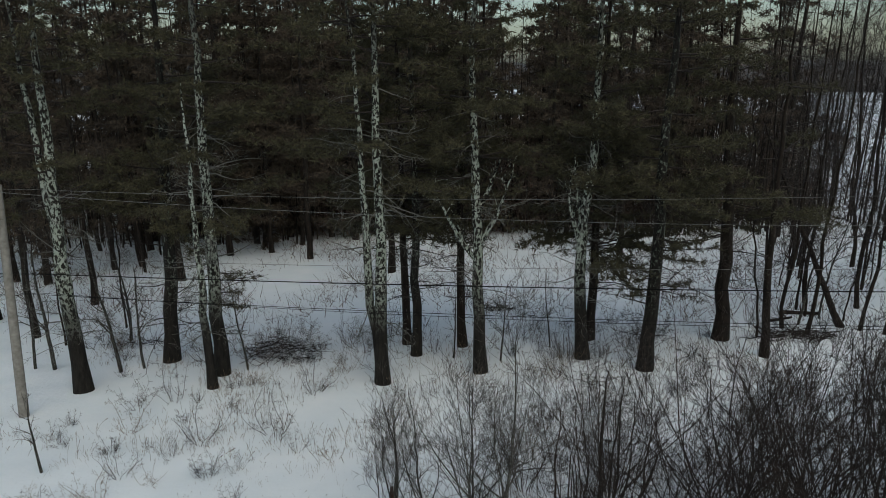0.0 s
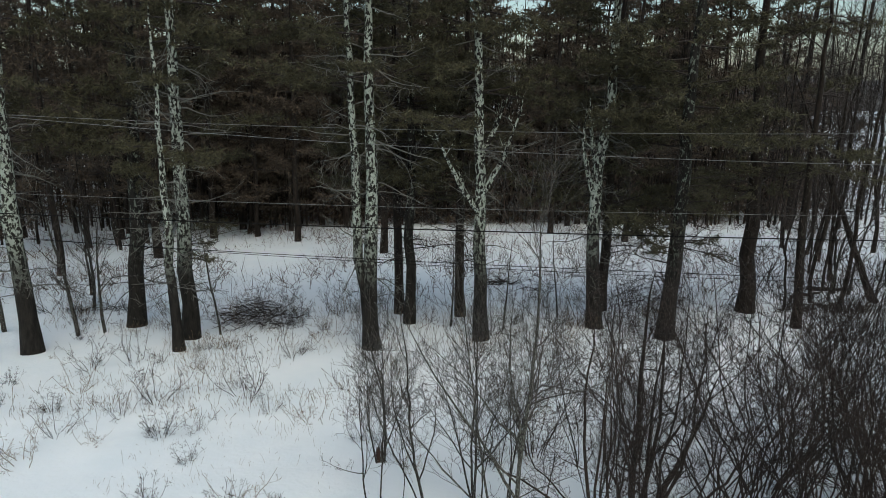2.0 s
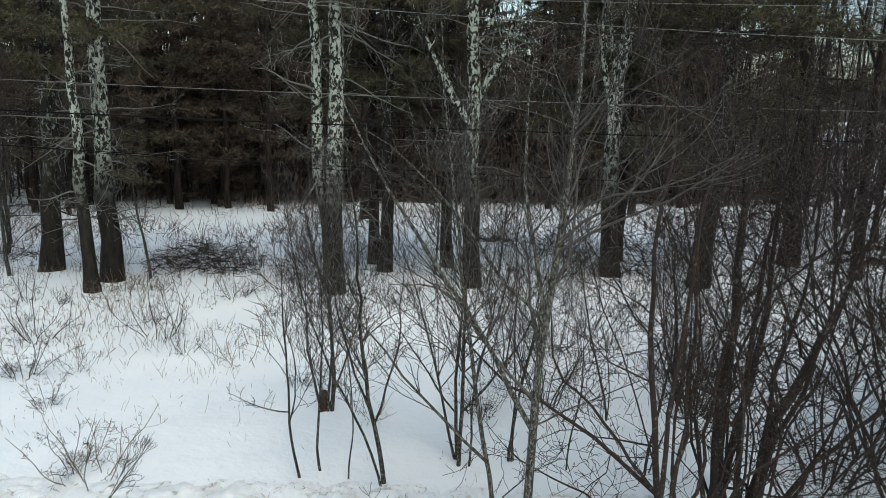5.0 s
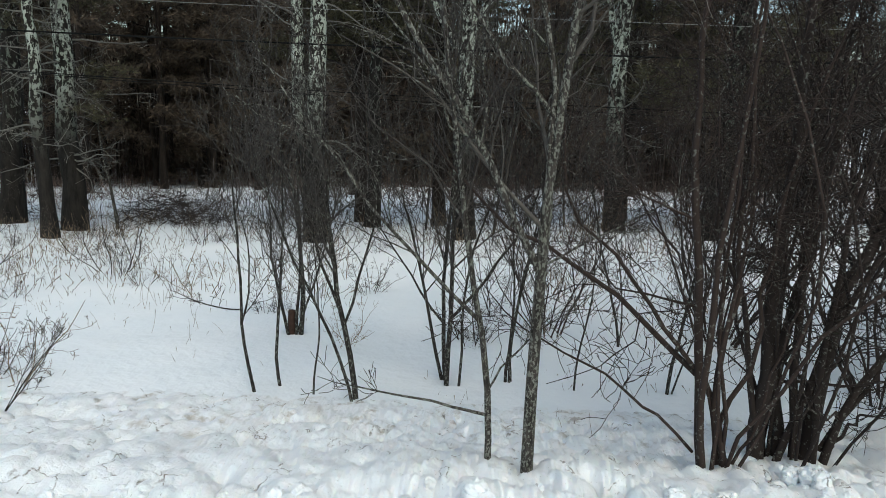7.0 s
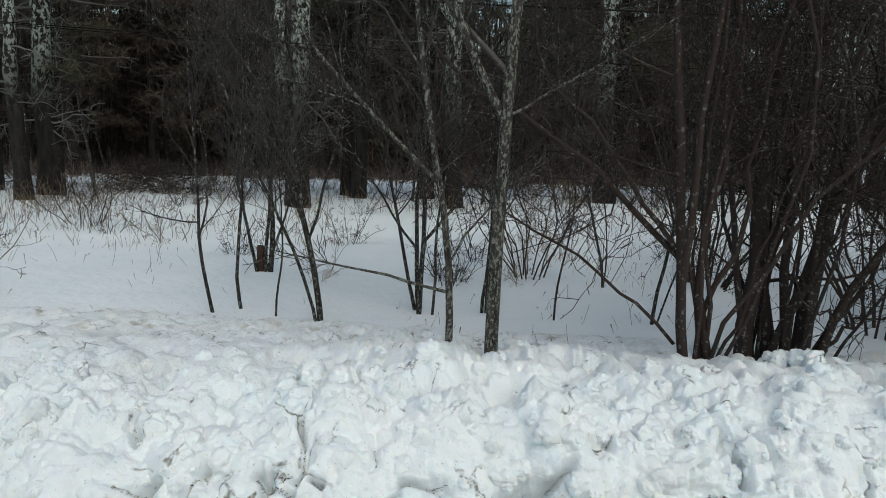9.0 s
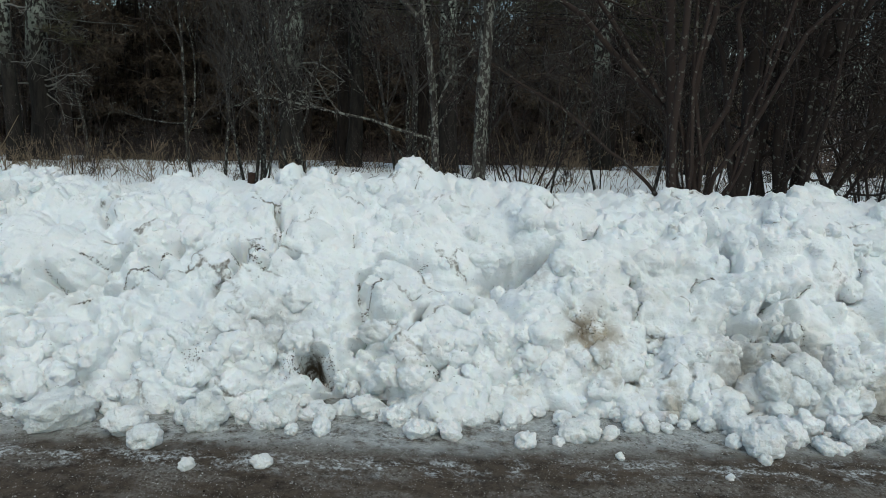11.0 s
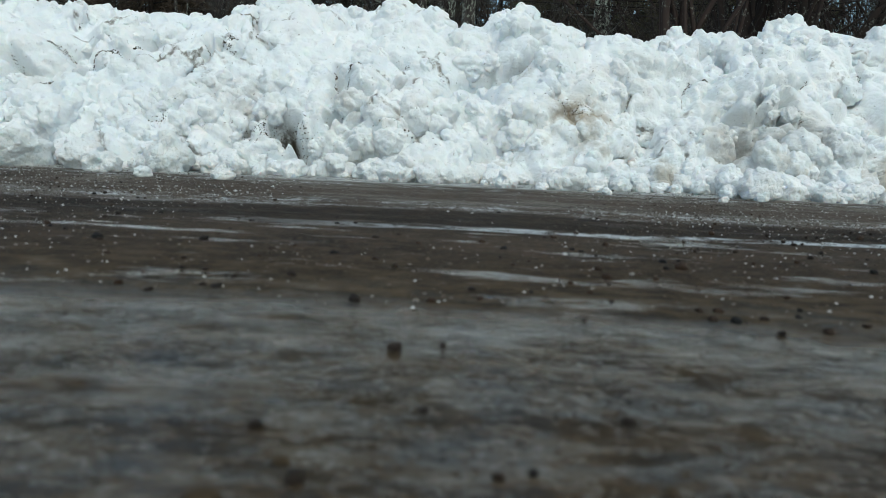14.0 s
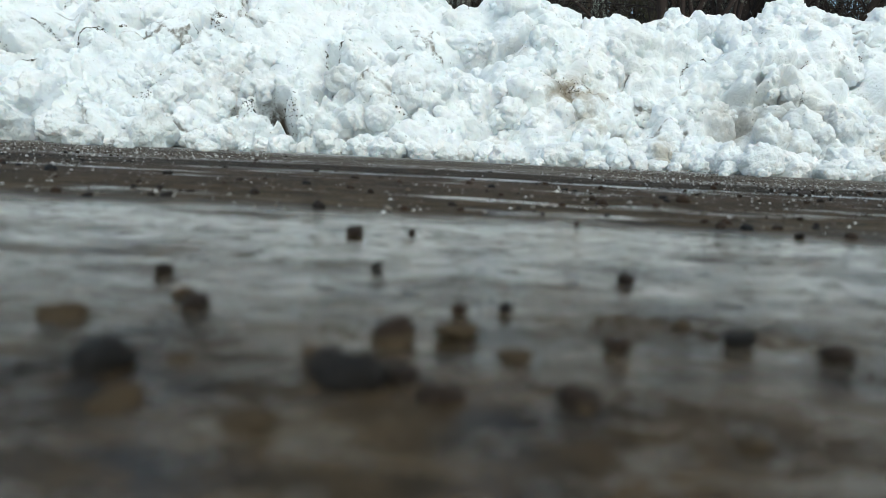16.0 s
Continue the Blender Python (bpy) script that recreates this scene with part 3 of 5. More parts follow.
def build_bank():
    fine = 0.0085
    xs = np.concatenate((np.arange(-26, -5, 0.12), np.arange(-5, -1.7, 0.03), np.arange(-1.7, 3.2, fine), np.arange(3.2, 6.5, 0.03), np.arange(6.5, 28, 0.12)))
    ss = np.concatenate((np.linspace(0, 0.6, 210, endpoint=False), np.linspace(0.6, 1, 64)))
    gx, gs = np.meshgrid(xs, ss, indexing="ij")
    p, n = bank_surface(gx.ravel(), gs.ravel())
    out = bank_relief(p, p[:, 1])
    side = 0.03 * np.stack((value_noise(p, 6, 60), value_noise(p, 6, 61), value_noise(p, 6, 62)), -1) * np.interp(p[:, 1], [11, 12.5], [1, 0.2])[:, None]
    v = p + n * out[:, None] + side
    edge = gs.ravel() <= 0.001
    v[edge, 2] = -0.05
    back = gs.ravel() > 0.97
    v[back, 2] = land(v[back, 0], v[back, 1]) - 0.06
    g = Geo()
    i, j = np.meshgrid(np.arange(len(xs) - 1), np.arange(len(ss) - 1), indexing="ij")
    k = len(ss)
    g.add(v, np.stack((i * k + j, (i + 1) * k + j, (i + 1) * k + j + 1, i * k + j + 1), -1).reshape(-1, 4))
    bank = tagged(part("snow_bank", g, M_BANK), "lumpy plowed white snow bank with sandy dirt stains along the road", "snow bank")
    return bank


def lump_mesh(name, seed, level=3, flat=0.8, material=None, crumbly=0.0):
    """A broken lump about 1 across; crumbly: how ragged its clumped surface is."""
    bm = bmesh.new()
    bmesh.ops.create_icosphere(bm, subdivisions=level, radius=0.5)
    v = np.array([w.co[:] for w in bm.verts])
    bent = v + 0.06 * np.stack([value_noise(v, 5, seed + 20 + k) for k in range(3)], -1)
    f, f2 = cell_noise(bent + seed * 3.7, 0.62, seed)
    f3, f4 = cell_noise(bent + seed * 1.3, 0.30, seed + 9)
    f5, f6 = cell_noise(bent + seed * 2.1, 0.16, seed + 4)
    out = 1 + 0.6 * (0.5 - f * f) + (0.30 + 0.35 * crumbly) * (0.5 - f3 * f3) + (0.10 + 0.30 * crumbly) * (0.5 - f5 * f5)
    out += 0.08 * value_noise(v, 5, seed) + 0.05 * value_noise(v, 13, seed + 3)
    rng = np.random.default_rng(seed)
    stretch = rng.uniform(0.75, 1.15, 3) * np.array((1, 1, flat))
    for _ in range(5):
        n = unit(rng.normal(size=3))
        out = out - 0.7 * np.clip(v @ n * out - rng.uniform(0.27, 0.42), 0, None) * np.clip(v @ n * 2, 0, 1)
    v = v * out[:, None]
    if crumbly:
        f7, f8 = cell_noise(v + seed * 0.7, 0.085, seed + 6)
        v = v + unit(v) * (0.05 * crumbly * (0.5 - f7 * f7) + 0.03 * value_noise(v, 6, seed + 5) + 0.02 * value_noise(v, 24, seed + 6))[:, None]
    for w, co in zip(bm.verts, v):
        w.co = co * stretch
    me = bpy.data.meshes.new(name)
    bm.to_mesh(me)
    bm.free()
    me.polygons.foreach_set("use_smooth", np.ones(len(me.polygons), bool))
    me.materials.append(material)
    return me


def turned(x, y, z, rng, size):
    return pose(x, y, z, *rng.uniform(0, 360, 3)) @ Matrix.Scale(size, 4)


# ---- growing things ----


def wander(start, way, length, rng, seg=6, wob=0.15, up=0.0):
    """Points of a crooked shoot."""
    pts, d = [np.asarray(start, float)], unit(way)
    for _ in range(seg):
        d = unit(d + rng.normal(0, wob, 3) + np.array((0, 0, up)))
        pts.append(pts[-1] + d * length / seg)
    return np.array(pts)


def shoots(g, pts, r0, rng, levels, count, length, spread, up, tip=0.0025, first=0.25, sides=3, wob=0.16, each=None):
    """Side shoots along a stem, and theirs in turn; each: called with the mesh of every shoot of the first order."""
    if levels == 0:
        return
    k = len(pts) - 1
    for _ in range(count):
        side = g
        if each:
            g, side = Geo(), Geo()
        a = rng.uniform(first, 0.97) * k
        i = min(int(a), k - 1)
        at = pts[i] + (pts[i + 1] - pts[i]) * (a - i)
        along = unit(pts[i + 1] - pts[i])
        across = unit(np.cross(along, rng.normal(size=3)))
        way = unit(along * (1 - spread) + across * spread + np.array((0, 0, up)))
        far = a / k
        size = length * rng.uniform(0.5, 1.1) * (1.15 - 0.7 * far)
        r = max(tip, r0 * (1 - 0.8 * far) * 0.55)
        seg = 5 if levels > 1 else 3
        b = wander(at, way, size, rng, seg, wob, up * 0.35)
        g.tube(b, np.linspace(r, tip, seg + 1), 4 if r > 0.008 else sides)
        shoots(side, b, r, rng, levels - 1, max(2, int(count * 0.45)), length * 0.5, spread, up, tip, 0.15, sides, wob)
        if each:
            each(g, side)


def along_course(line, rng, seg, sway):
    """A stem along given (x, z) places, wavering a little and drifting in depth."""
    line = np.array(line, float)
    far = np.concatenate(((0,), np.cumsum(np.linalg.norm(np.diff(line, axis=0), axis=1))))
    t = np.linspace(0, far[-1], seg + 1)
    pts = np.stack((np.interp(t, far, line[:, 0]), 0 * t, np.interp(t, far, line[:, 1])), -1)
    pts[1:-1] = (pts[:-2] + 2 * pts[1:-1] + pts[2:]) / 4
    pts[:, 0] -= 0.05 * pts[:, 2]
    drift = rng.normal(0, sway)
    pts[:, 1] = drift * (0.3 + t / far[-1])
    pts[1:] += rng.normal(0, 0.012, (seg, 3))
    return pts


def bush(name, seed, stems, height, radius, lean, thick, levels, count, material, label, spread=0.45, up=0.25, bare=0.25, tip=0.0028, reaching=(), courses=(), shoot=0.9):
    """A leafless clump of stems, each stem a part with its shoots."""
    rng = np.random.default_rng(seed)
    root = empty(name, 0, 0, 0)
    for k in range(stems):
        a = rng.uniform(0, 2 * np.pi)
        out = np.array((math.cos(a), math.sin(a), 0)) * lean * rng.uniform(0.25, 1.0)
        h = height * rng.uniform(0.7, 1.05)
        start = np.array((math.cos(a), math.sin(a), 0)) * radius * rng.uniform(0.2, 1) + np.array((0, 0, -0.12))
        g = Geo()
        pts = wander(start, np.array((0, 0, 1)) + out * 0.95, h * 1.05, rng, 10, 0.17, 0.10)
        r = thick * rng.uniform(0.6, 1.1)
        radii = r * np.linspace(1, 0.0, 11) ** 0.8 + 0.002
        g.tube(pts, radii, 6)
        shoots(g, pts, r, rng, levels, count, h * 0.32, spread, up, tip=tip, first=bare, wob=0.26)
        part("stem", g, material, root)
    for line, r in courses:
        g = Geo()
        pts = along_course(line, rng, 12, 0.16)
        pts[2:] += np.cumsum(rng.normal(0, 0.022, (11, 3)), axis=0)
        g.tube(pts, r * np.linspace(1, 0.0, 13) ** 0.7 + 0.002, 8)
        shoots(g, pts, r * 0.7, rng, levels, count, shoot, spread, up, tip=tip, first=bare, wob=0.30)
        part("stem", g, material, root)
    for dx, dy, dz, length, r in reaching:
        g = Geo()
        pts = wander((0.4 * radius * dx, 0.4 * radius * dy, 0.02), (dx, dy, dz), length, rng, 10, 0.12, 0.05)
        g.tube(pts, r * np.linspace(1, 0.0, 11) ** 0.8 + 0.002, 6)
        shoots(g, pts, r, rng, 3, 7, length * 0.36, 0.6, 0.12, tip=tip, first=0.2, wob=0.24)
        part("stem", g, material, root)
    tagged(root, label, "bush")
    return root


def limb(wood, spray, material, parent):
    """A branch and the spray of twigs on it."""
    ob = part("branch", wood, material, parent)
    if spray.n:
        tagged(part("twig_spray", spray, material, ob), kind="stuff")


def sapling(name, seed, height, thick, levels, count, material, label, lean=(0, 0), stems=1, spread=0.55, up=0.22, bare=0.3, reaching=(), course=None, twig=None):
    """A young leafless tree: a trunk with its branches."""
    rng = np.random.default_rng(seed)
    root = empty(name, 0, 0, 0)
    for k in range(stems):
        start = np.array((rng.uniform(-1, 1), rng.uniform(-1, 1), 0)) * (0.0 if stems == 1 else thick * 2.2) + np.array((0, 0, -0.15))
        pts = wander(start, np.array((lean[0] + (rng.normal(0, 0.12) if k else 0), lean[1], 1)), height * (1 if k == 0 else rng.uniform(0.6, 0.95)), rng, 14, 0.055, 0.03)
        if course and k == 0:
            pts = along_course(course, rng, 14, 0.05)
        r = thick * (0.85 if k == 0 else rng.uniform(0.4, 0.75))
        g = Geo()
        g.tube(pts, r * np.linspace(1, 0, 15) ** 0.75 + 0.002, 8)
        part("trunk", g, material, root)
        shoots(None, pts, r, rng, levels, count, height * 0.38, spread, up, first=bare, wob=0.2, each=lambda a, b: limb(a, b, twig or M_SAPTWIG, root))
        for z, dx, dy, dz, length, rr in reaching if k == 0 else ():
            g, spray = Geo(), Geo()
            b = wander(point_on(pts, z), (dx, dy, dz), length, rng, 9, 0.09, 0.03)
            g.tube(b, rr * np.linspace(1, 0, 10) ** 0.8 + 0.002, 6)
            shoots(spray, b, rr, rng, 2, 8, length * 0.36, spread, up, first=0.25, wob=0.2)
            limb(g, spray, material, root)
    tagged(root, label, "young tree")
    return root


def tufts(g, at, way, rng, n=7, length=0.17, width=0.010, open_=0.75):
    """Needle tufts at the points at, each a star of n needles round its way."""
    k = len(at)
    base = np.repeat(at, n, 0)
    d = unit(np.repeat(way, n, 0) * (1 - open_) + unit(rng.normal(size=(k * n, 3))) * open_)
    g.spikes(base, d, length * rng.uniform(0.6, 1.1, k * n), np.full(k * n, width), rng)


def bough(wood, green, start, way, length, rng, r=0.03, density=1.0, needle=0.17, width=0.010, n=7, bare=False):
    """A conifer bough: a limb with side twigs that carry tufts."""
    pts = wander(start, way, length, rng, 6, 0.07, 0.02)
    if bare:
        wood.tube(pts[::2], np.linspace(r, 0.006, 4), 3)
    else:
        wood.tube(pts, np.linspace(r, 0.006, 7), 4)
    at, ways = [], []
    for _ in range(int(length * 5 * density) + 2):
        a = rng.uniform(0.25, 1.0) * 6
        i = min(int(a), 5)
        p = pts[i] + (pts[i + 1] - pts[i]) * (a - i)
        along = unit(pts[i + 1] - pts[i])
        side = unit(np.cross(along, (0, 0, 1))) * rng.choice((-1, 1))
        w = unit(along * 0.6 + side * rng.uniform(0.3, 1.0) + np.array((0, 0, rng.normal(0.0, 0.18))))
        size = length * 0.34 * rng.uniform(0.5, 1.1) * (1.2 - a / 6 * 0.7)
        tip = p + w * size
        if not bare:
            wood.tube(np.array((p, (p + tip) / 2 + rng.normal(0, 0.03, 3), tip)), (0.008, 0.005, 0.003), 3)
        for s in np.linspace(0.3, 1.0, max(3, int(size * (4 if bare else 7)))):
            at.append(p + (tip - p) * s + rng.normal(0, 0.03, 3))
            ways.append(w)
    tufts(green, np.array(at), np.array(ways), rng, n, needle, width)


def trunk_line(height, rng, course=(), wob=0.03):
    """Points of a trunk from below the snow to its top; course: (z, dx, dy) that it passes."""
    z = np.concatenate(([-0.3], np.linspace(0, height, 16)))
    c = np.array([(0, 0, 0), *course]) if len(course) else np.array([(0, 0, 0), (height, 0, 0)])
    x, y = np.interp(z, c[:, 0], c[:, 1]), np.interp(z, c[:, 0], c[:, 2])
    x[2:] += rng.normal(0, wob, len(z) - 2)
    y[2:] += rng.normal(0, wob, len(z) - 2)
    return np.stack((x, y, z), -1)


def trunk_tube(g, pts, r, sides=12, flare=1.25):
    h = np.clip(pts[:, 2] / max(pts[-1, 2], 1), 0, 1)
    rad = 0.86 * r * (1 - h) ** 0.9 + 0.015
    rad[pts[:, 2] < 0.3] *= flare
    g.tube(pts, rad, sides)
    return rad


def point_on(pts, z):
    return np.array([np.interp(z, pts[:, 2], pts[:, k]) for k in range(3)])


def tall_tree(name, x, y, r, height, seed, material, label, course=(), dead=(1.2, 8.0, 26), live=(7.0, 30), limb_len=2.0, second=None, boughs=(), forks=()):
    """A tall roadside tree: trunk, dead lower branches and a needle crown."""
    rng = np.random.default_rng(seed)
    root = empty(name, x, y, stand(x, y))
    pts = trunk_line(height, rng, course)
    g = Geo()
    trunk_tube(g, pts, r)
    part("trunk", g, material, root)
    lines = [(pts, r)]
    if second:
        p2 = trunk_line(height * 0.9, rng, second)
        g = Geo()
        trunk_tube(g, p2, r * 0.72)
        part("second_stem", g, material, root)
        lines.append((p2, r * 0.7))
    for z, dx, dy, length in forks:
        g = Geo()
        b = wander(point_on(pts, z), (dx, dy, 1.0), length, rng, 8, 0.12, 0.12)
        g.tube(b, np.linspace(r * 0.42, 0.012, 9), 7)
        shoots(g, b, r * 0.3, rng, 2, 6, length * 0.4, 0.6, 0.15, tip=0.005, sides=4)
        part("limb", g, material, root)
    low, high, count = dead
    for k in range(int(count * 1.5)):
        g = Geo()
        line, rr = lines[k % len(lines)]
        z = rng.uniform(low, high)
        a = rng.uniform(0, 2 * np.pi)
        b = wander(point_on(line, z), (math.cos(a), math.sin(a), rng.uniform(-0.4, 0.25)), limb_len * rng.uniform(0.35, 1.2), rng, 6, 0.16, -0.01)
        g.tube(b, np.linspace(rng.uniform(0.014, 0.03), 0.005, 7), 4)
        spray = Geo()
        shoots(spray, b, 0.015, rng, 2, 6, limb_len * 0.42, 0.6, 0.0, tip=0.005, wob=0.2)
        limb(g, spray, M_LIMB if material is M_BARK_PALE else M_TWIG, root)
    low, count = live
    if count:
        for k in range(int(count * 1.4)):
            wood, green = Geo(), Geo()
            z = low + (height - low) * rng.uniform(0, 1) ** 1.15
            a = rng.uniform(0, 2 * np.pi)
            length = (0.8 + 2.9 * (1 - (z - low) / (height - low)) ** 0.7) * rng.uniform(0.6, 1.1)
            bough(wood, green, point_on(lines[k % len(lines)][0], z), (math.cos(a), math.sin(a), rng.uniform(-0.15, 0.22)), length, rng, 0.035, 1.3, 0.24, 0.018, 8)
            tagged(part("needles", green, M_NEEDLE, part("bough", wood, M_TWIG, root), smooth=False), kind="stuff")
    for z, dx, dy, length in boughs:
        for k in range(3):
            wood, green = Geo(), Geo()
            bough(wood, green, point_on(pts, z + rng.uniform(-0.35, 0.35)), (dx + rng.normal(0, 0.25), dy + rng.normal(0, 0.25), rng.uniform(-0.15, 0.15)), length * rng.uniform(0.7, 1.1), rng, 0.022, 1.3, 0.16, 0.009, 8)
            tagged(part("needles", green, M_NEEDLE, part("bough", wood, M_TWIG, root), smooth=False), kind="stuff")
    tagged(root, label, "tree", group="tall trees behind the road")
    return root


def forest_conifer(seed, height, r, low, width, count, label):
    """A dense dark conifer of the wood behind, standing at the origin."""
    rng = np.random.default_rng(seed)
    root = empty("conifer_tree", 0, 0, 0)
    pts = trunk_line(height, rng, wob=0.04)
    g = Geo()
    trunk_tube(g, pts, r, 7)
    part("trunk", g, M_BARK_DARK, root)
    wood, green = Geo(), Geo()
    for k in range(count):
        f = rng.uniform(0, 1)
        z = low + (height - low) * f
        a = rng.uniform(0, 2 * np.pi)
        length = width * (1.05 - f) ** 0.75 * rng.uniform(0.6, 1.1) + 0.3
        bough(wood, green, point_on(pts, z), (math.cos(a), math.sin(a), rng.uniform(-0.3, 0.25)), length, rng, 0.03, 0.6, 0.36, 0.036, 5, True)
    crown = tagged(part("crown", green, M_NEEDLE_FAR, root, smooth=False), kind="stuff")
    tagged(part("limbwork", wood, M_TWIG, crown), kind="stuff")
    tagged(root, label, "tree", group="woodland trees")
    return root


def forest_bare(seed, height, r, label):
    """A leafless woodland tree at the origin."""
    rng = np.random.default_rng(seed)
    root = empty("bare_tree", 0, 0, 0)
    pts = trunk_line(height, rng, [(height, rng.normal(0, 0.7), rng.normal(0, 0.7))], wob=0.07)
    g = Geo()
    trunk_tube(g, pts, r, 7)
    part("trunk", g, M_BARK_DARK, root)
    b = Geo()
    shoots(b, pts, r * 0.55, rng, 3, 17, height * 0.24, 0.62, 0.12, tip=0.008, first=0.12, wob=0.24)
    tagged(part("limbwork", b, M_TWIG, root), kind="stuff")
    tagged(root, label, "tree", group="woodland trees")
    return root


def brush_pile(x, y, wide, deep, high, count, seed, label, thick=0.012):
    rng = np.random.default_rng(seed)
    g = Geo()
    for _ in range(count):
        a = rng.uniform(0, 2 * np.pi)
        rr = np.sqrt(rng.uniform(0, 1))
        px, py = rr * math.cos(a) * wide / 2, rr * math.sin(a) * deep / 2
        pz = rng.uniform(-0.05, high) * (1 - rr ** 2 * 0.8)
        b = rng.uniform(0, 2 * np.pi)
        pts = wander((px, py, pz), (math.cos(b), 0.5 * math.sin(b), rng.normal(0.05, 0.25)), rng.uniform(0.4, 1.4), rng, 5, 0.22, -0.03)
        r = thick * rng.uniform(0.4, 1.3)
        g.tube(pts, np.linspace(r, 0.003, 6), 4)
        shoots(g, pts, r, rng, 1, 4, 0.4, 0.5, 0.05, tip=0.003)
    root = empty("brush_pile", x, y, stand(x, y) - 0.03)
    tagged(part("brushwood", g, M_TWIG, root), kind="stuff")
    tagged(root, label, "brush pile")


# ---- ground, road and bank ----
build_ground()
build_road()
snow_bank = build_bank()


def far_hills():
    rng = np.random.default_rng(77)
    a = np.linspace(-1.15, 1.15, 260)
    top = 17 + 5 * np.array([value_noise(np.array([[q * 9, 0, 0]]), 1.0, 2)[0] for q in a]) + rng.normal(0, 0.7, len(a))
    g = Geo()
    ring = []
    for d, h in ((470, 0.0), (500, 0.75), (560, 1.0), (760, 0.2)):
        ring.append(np.stack((np.sin(a) * d, np.cos(a) * d, -6 + top * h), -1))
    v = np.concatenate(ring)
    n = len(a)
    i, j = np.meshgrid(np.arange(3), np.arange(n - 1), indexing="ij")
    g.add(v, np.stack((i * n + j, i * n + j + 1, (i + 1) * n + j + 1, (i + 1) * n + j), -1).reshape(-1, 4))
    tagged(part("distant_hills", g, M_HILL), "low dark wooded hills beyond the snowfield", "hills", kind="structure")


far_hills()

# ---- tall trees along the edge of the field ----
PALE = "tall pine with dark wet base and pale lichen-mottled bark"
tall_tree("pine_tree", -14.36, 24.1, 0.33, 17, 1, M_BARK_PALE, "tall pine beside the pole, pale lichen-mottled bark, dark base", [(4.5, -0.13, 0), (11, 0.1, 0), (17, 0.3, 0)], second=[(5.5, -0.1, 0), (7, -0.25, 0.05), (12, -0.55, 0.1), (16, -0.8, 0.2)], dead=(2, 9, 18), live=(6.3, 34))
tall_tree("birch_tree", -9.42, 24.1, 0.19, 11, 2, M_BARK_PALE, "slender birch with pale lichen-mottled bark and bare top", [(6.2, -0.1, 0), (8.8, -0.05, 0), (11, -0.1, 0.1)], dead=(2, 9, 16), live=(9.5, 0), limb_len=1.4)
tall_tree("pine_tree", -9.55, 25.4, 0.31, 18, 3, M_BARK_PALE, "tall pine with pale mottled bark and a low green bough", [(6, 0.05, 0), (10.8, 0.12, 0), (18, 0.1, 0)], dead=(1.5, 10, 30), live=(6.3, 34), boughs=[(3.2, 0.9, -0.4, 1.6), (4.0, 1.0, 0.1, 1.9)], limb_len=2.4)
tall_tree("pine_tree", -12.3, 27.1, 0.34, 17, 4, M_BARK_GREY, "tall grey-barked pine with dead lower branches", [(5.7, 0.45, 0), (10, 0.7, 0), (17, 0.9, 0)], dead=(1.5, 8, 20), live=(5.3, 34), limb_len=2.6)
tall_tree("pine_tree", -3.14, 24.5, 0.28, 17, 5, M_BARK_PALE, "twin-stemmed pine with pale lichen-mottled bark", [(2.2, 0.02, 0), (6, 0.06, 0), (11.6, -0.02, 0), (17, 0.2, 0)], second=[(1.8, -0.12, 0), (2.8, -0.38, 0.02), (6, -0.42, 0.05), (9.9, -0.6, 0.1), (15, -0.9, 0.1)], dead=(1.6, 11, 34), live=(8.3, 40), limb_len=2.1)
tall_tree("pine_tree", -2.13, 27.4, 0.22, 16, 6, M_BARK_GREY, "slim grey-barked pine with dark base", [(5.5, 0.03, 0), (10, -0.05, 0), (16, -0.1, 0)], dead=(2, 9, 20), live=(5.8, 37))
tall_tree("pine_tree", -2.65, 28.9, 0.2, 16, 7, M_BARK_DARK, "slim dark pine behind a paler one", [(6, -0.1, 0), (16, -0.3, 0)], dead=(2, 8, 14), live=(4.3, 40))
tall_tree("pine_tree", -0.25, 28.6, 0.21, 16, 8, M_BARK_DARK, "slim dark pine in the snowy field edge", [(6, -0.1, 0), (16, 0.1, 0)], dead=(2, 8, 18), live=(4.8, 37))
tall_tree("pine_tree", 0.5, 25.6, 0.27, 17, 9, M_BARK_PALE, "pale lichen-mottled tree forking into bare limbs", [(5.7, -0.2, 0), (11, -0.4, 0), (17, -0.3, 0)], dead=(2, 10, 24), live=(7.3, 32), forks=[(4.4, -0.75, -0.1, 3.6), (5.0, 0.7, -0.2, 3.4), (6.2, 0.6, 0.3, 2.6)], boughs=[(6.6, 1.0, -0.3, 1.6)], limb_len=1.9)
tall_tree("pine_tree", 4.53, 26.6, 0.28, 17, 10, M_BARK_PALE, "crooked pale-barked tree with a dark base and forked limbs", [(3.2, -0.25, 0), (5.4, -0.28, 0), (7.6, 0.0, 0), (9, 0.0, 0), (17, 0.1, 0)], dead=(1.5, 9, 26), live=(6.8, 35), forks=[(4.6, -0.5, -0.1, 3.2), (5.6, -0.4, 0.2, 2.4)], limb_len=2.0)
tall_tree("pine_tree", 5.15, 28.8, 0.22, 16, 11, M_BARK_DARK, "dark pine close behind a pale tree", [(16, 0.1, 0)], dead=(1.5, 6, 20), live=(3.8, 40), boughs=[(3.6, 0.9, -0.4, 1.7), (4.2, -0.9, -0.3, 1.5)])
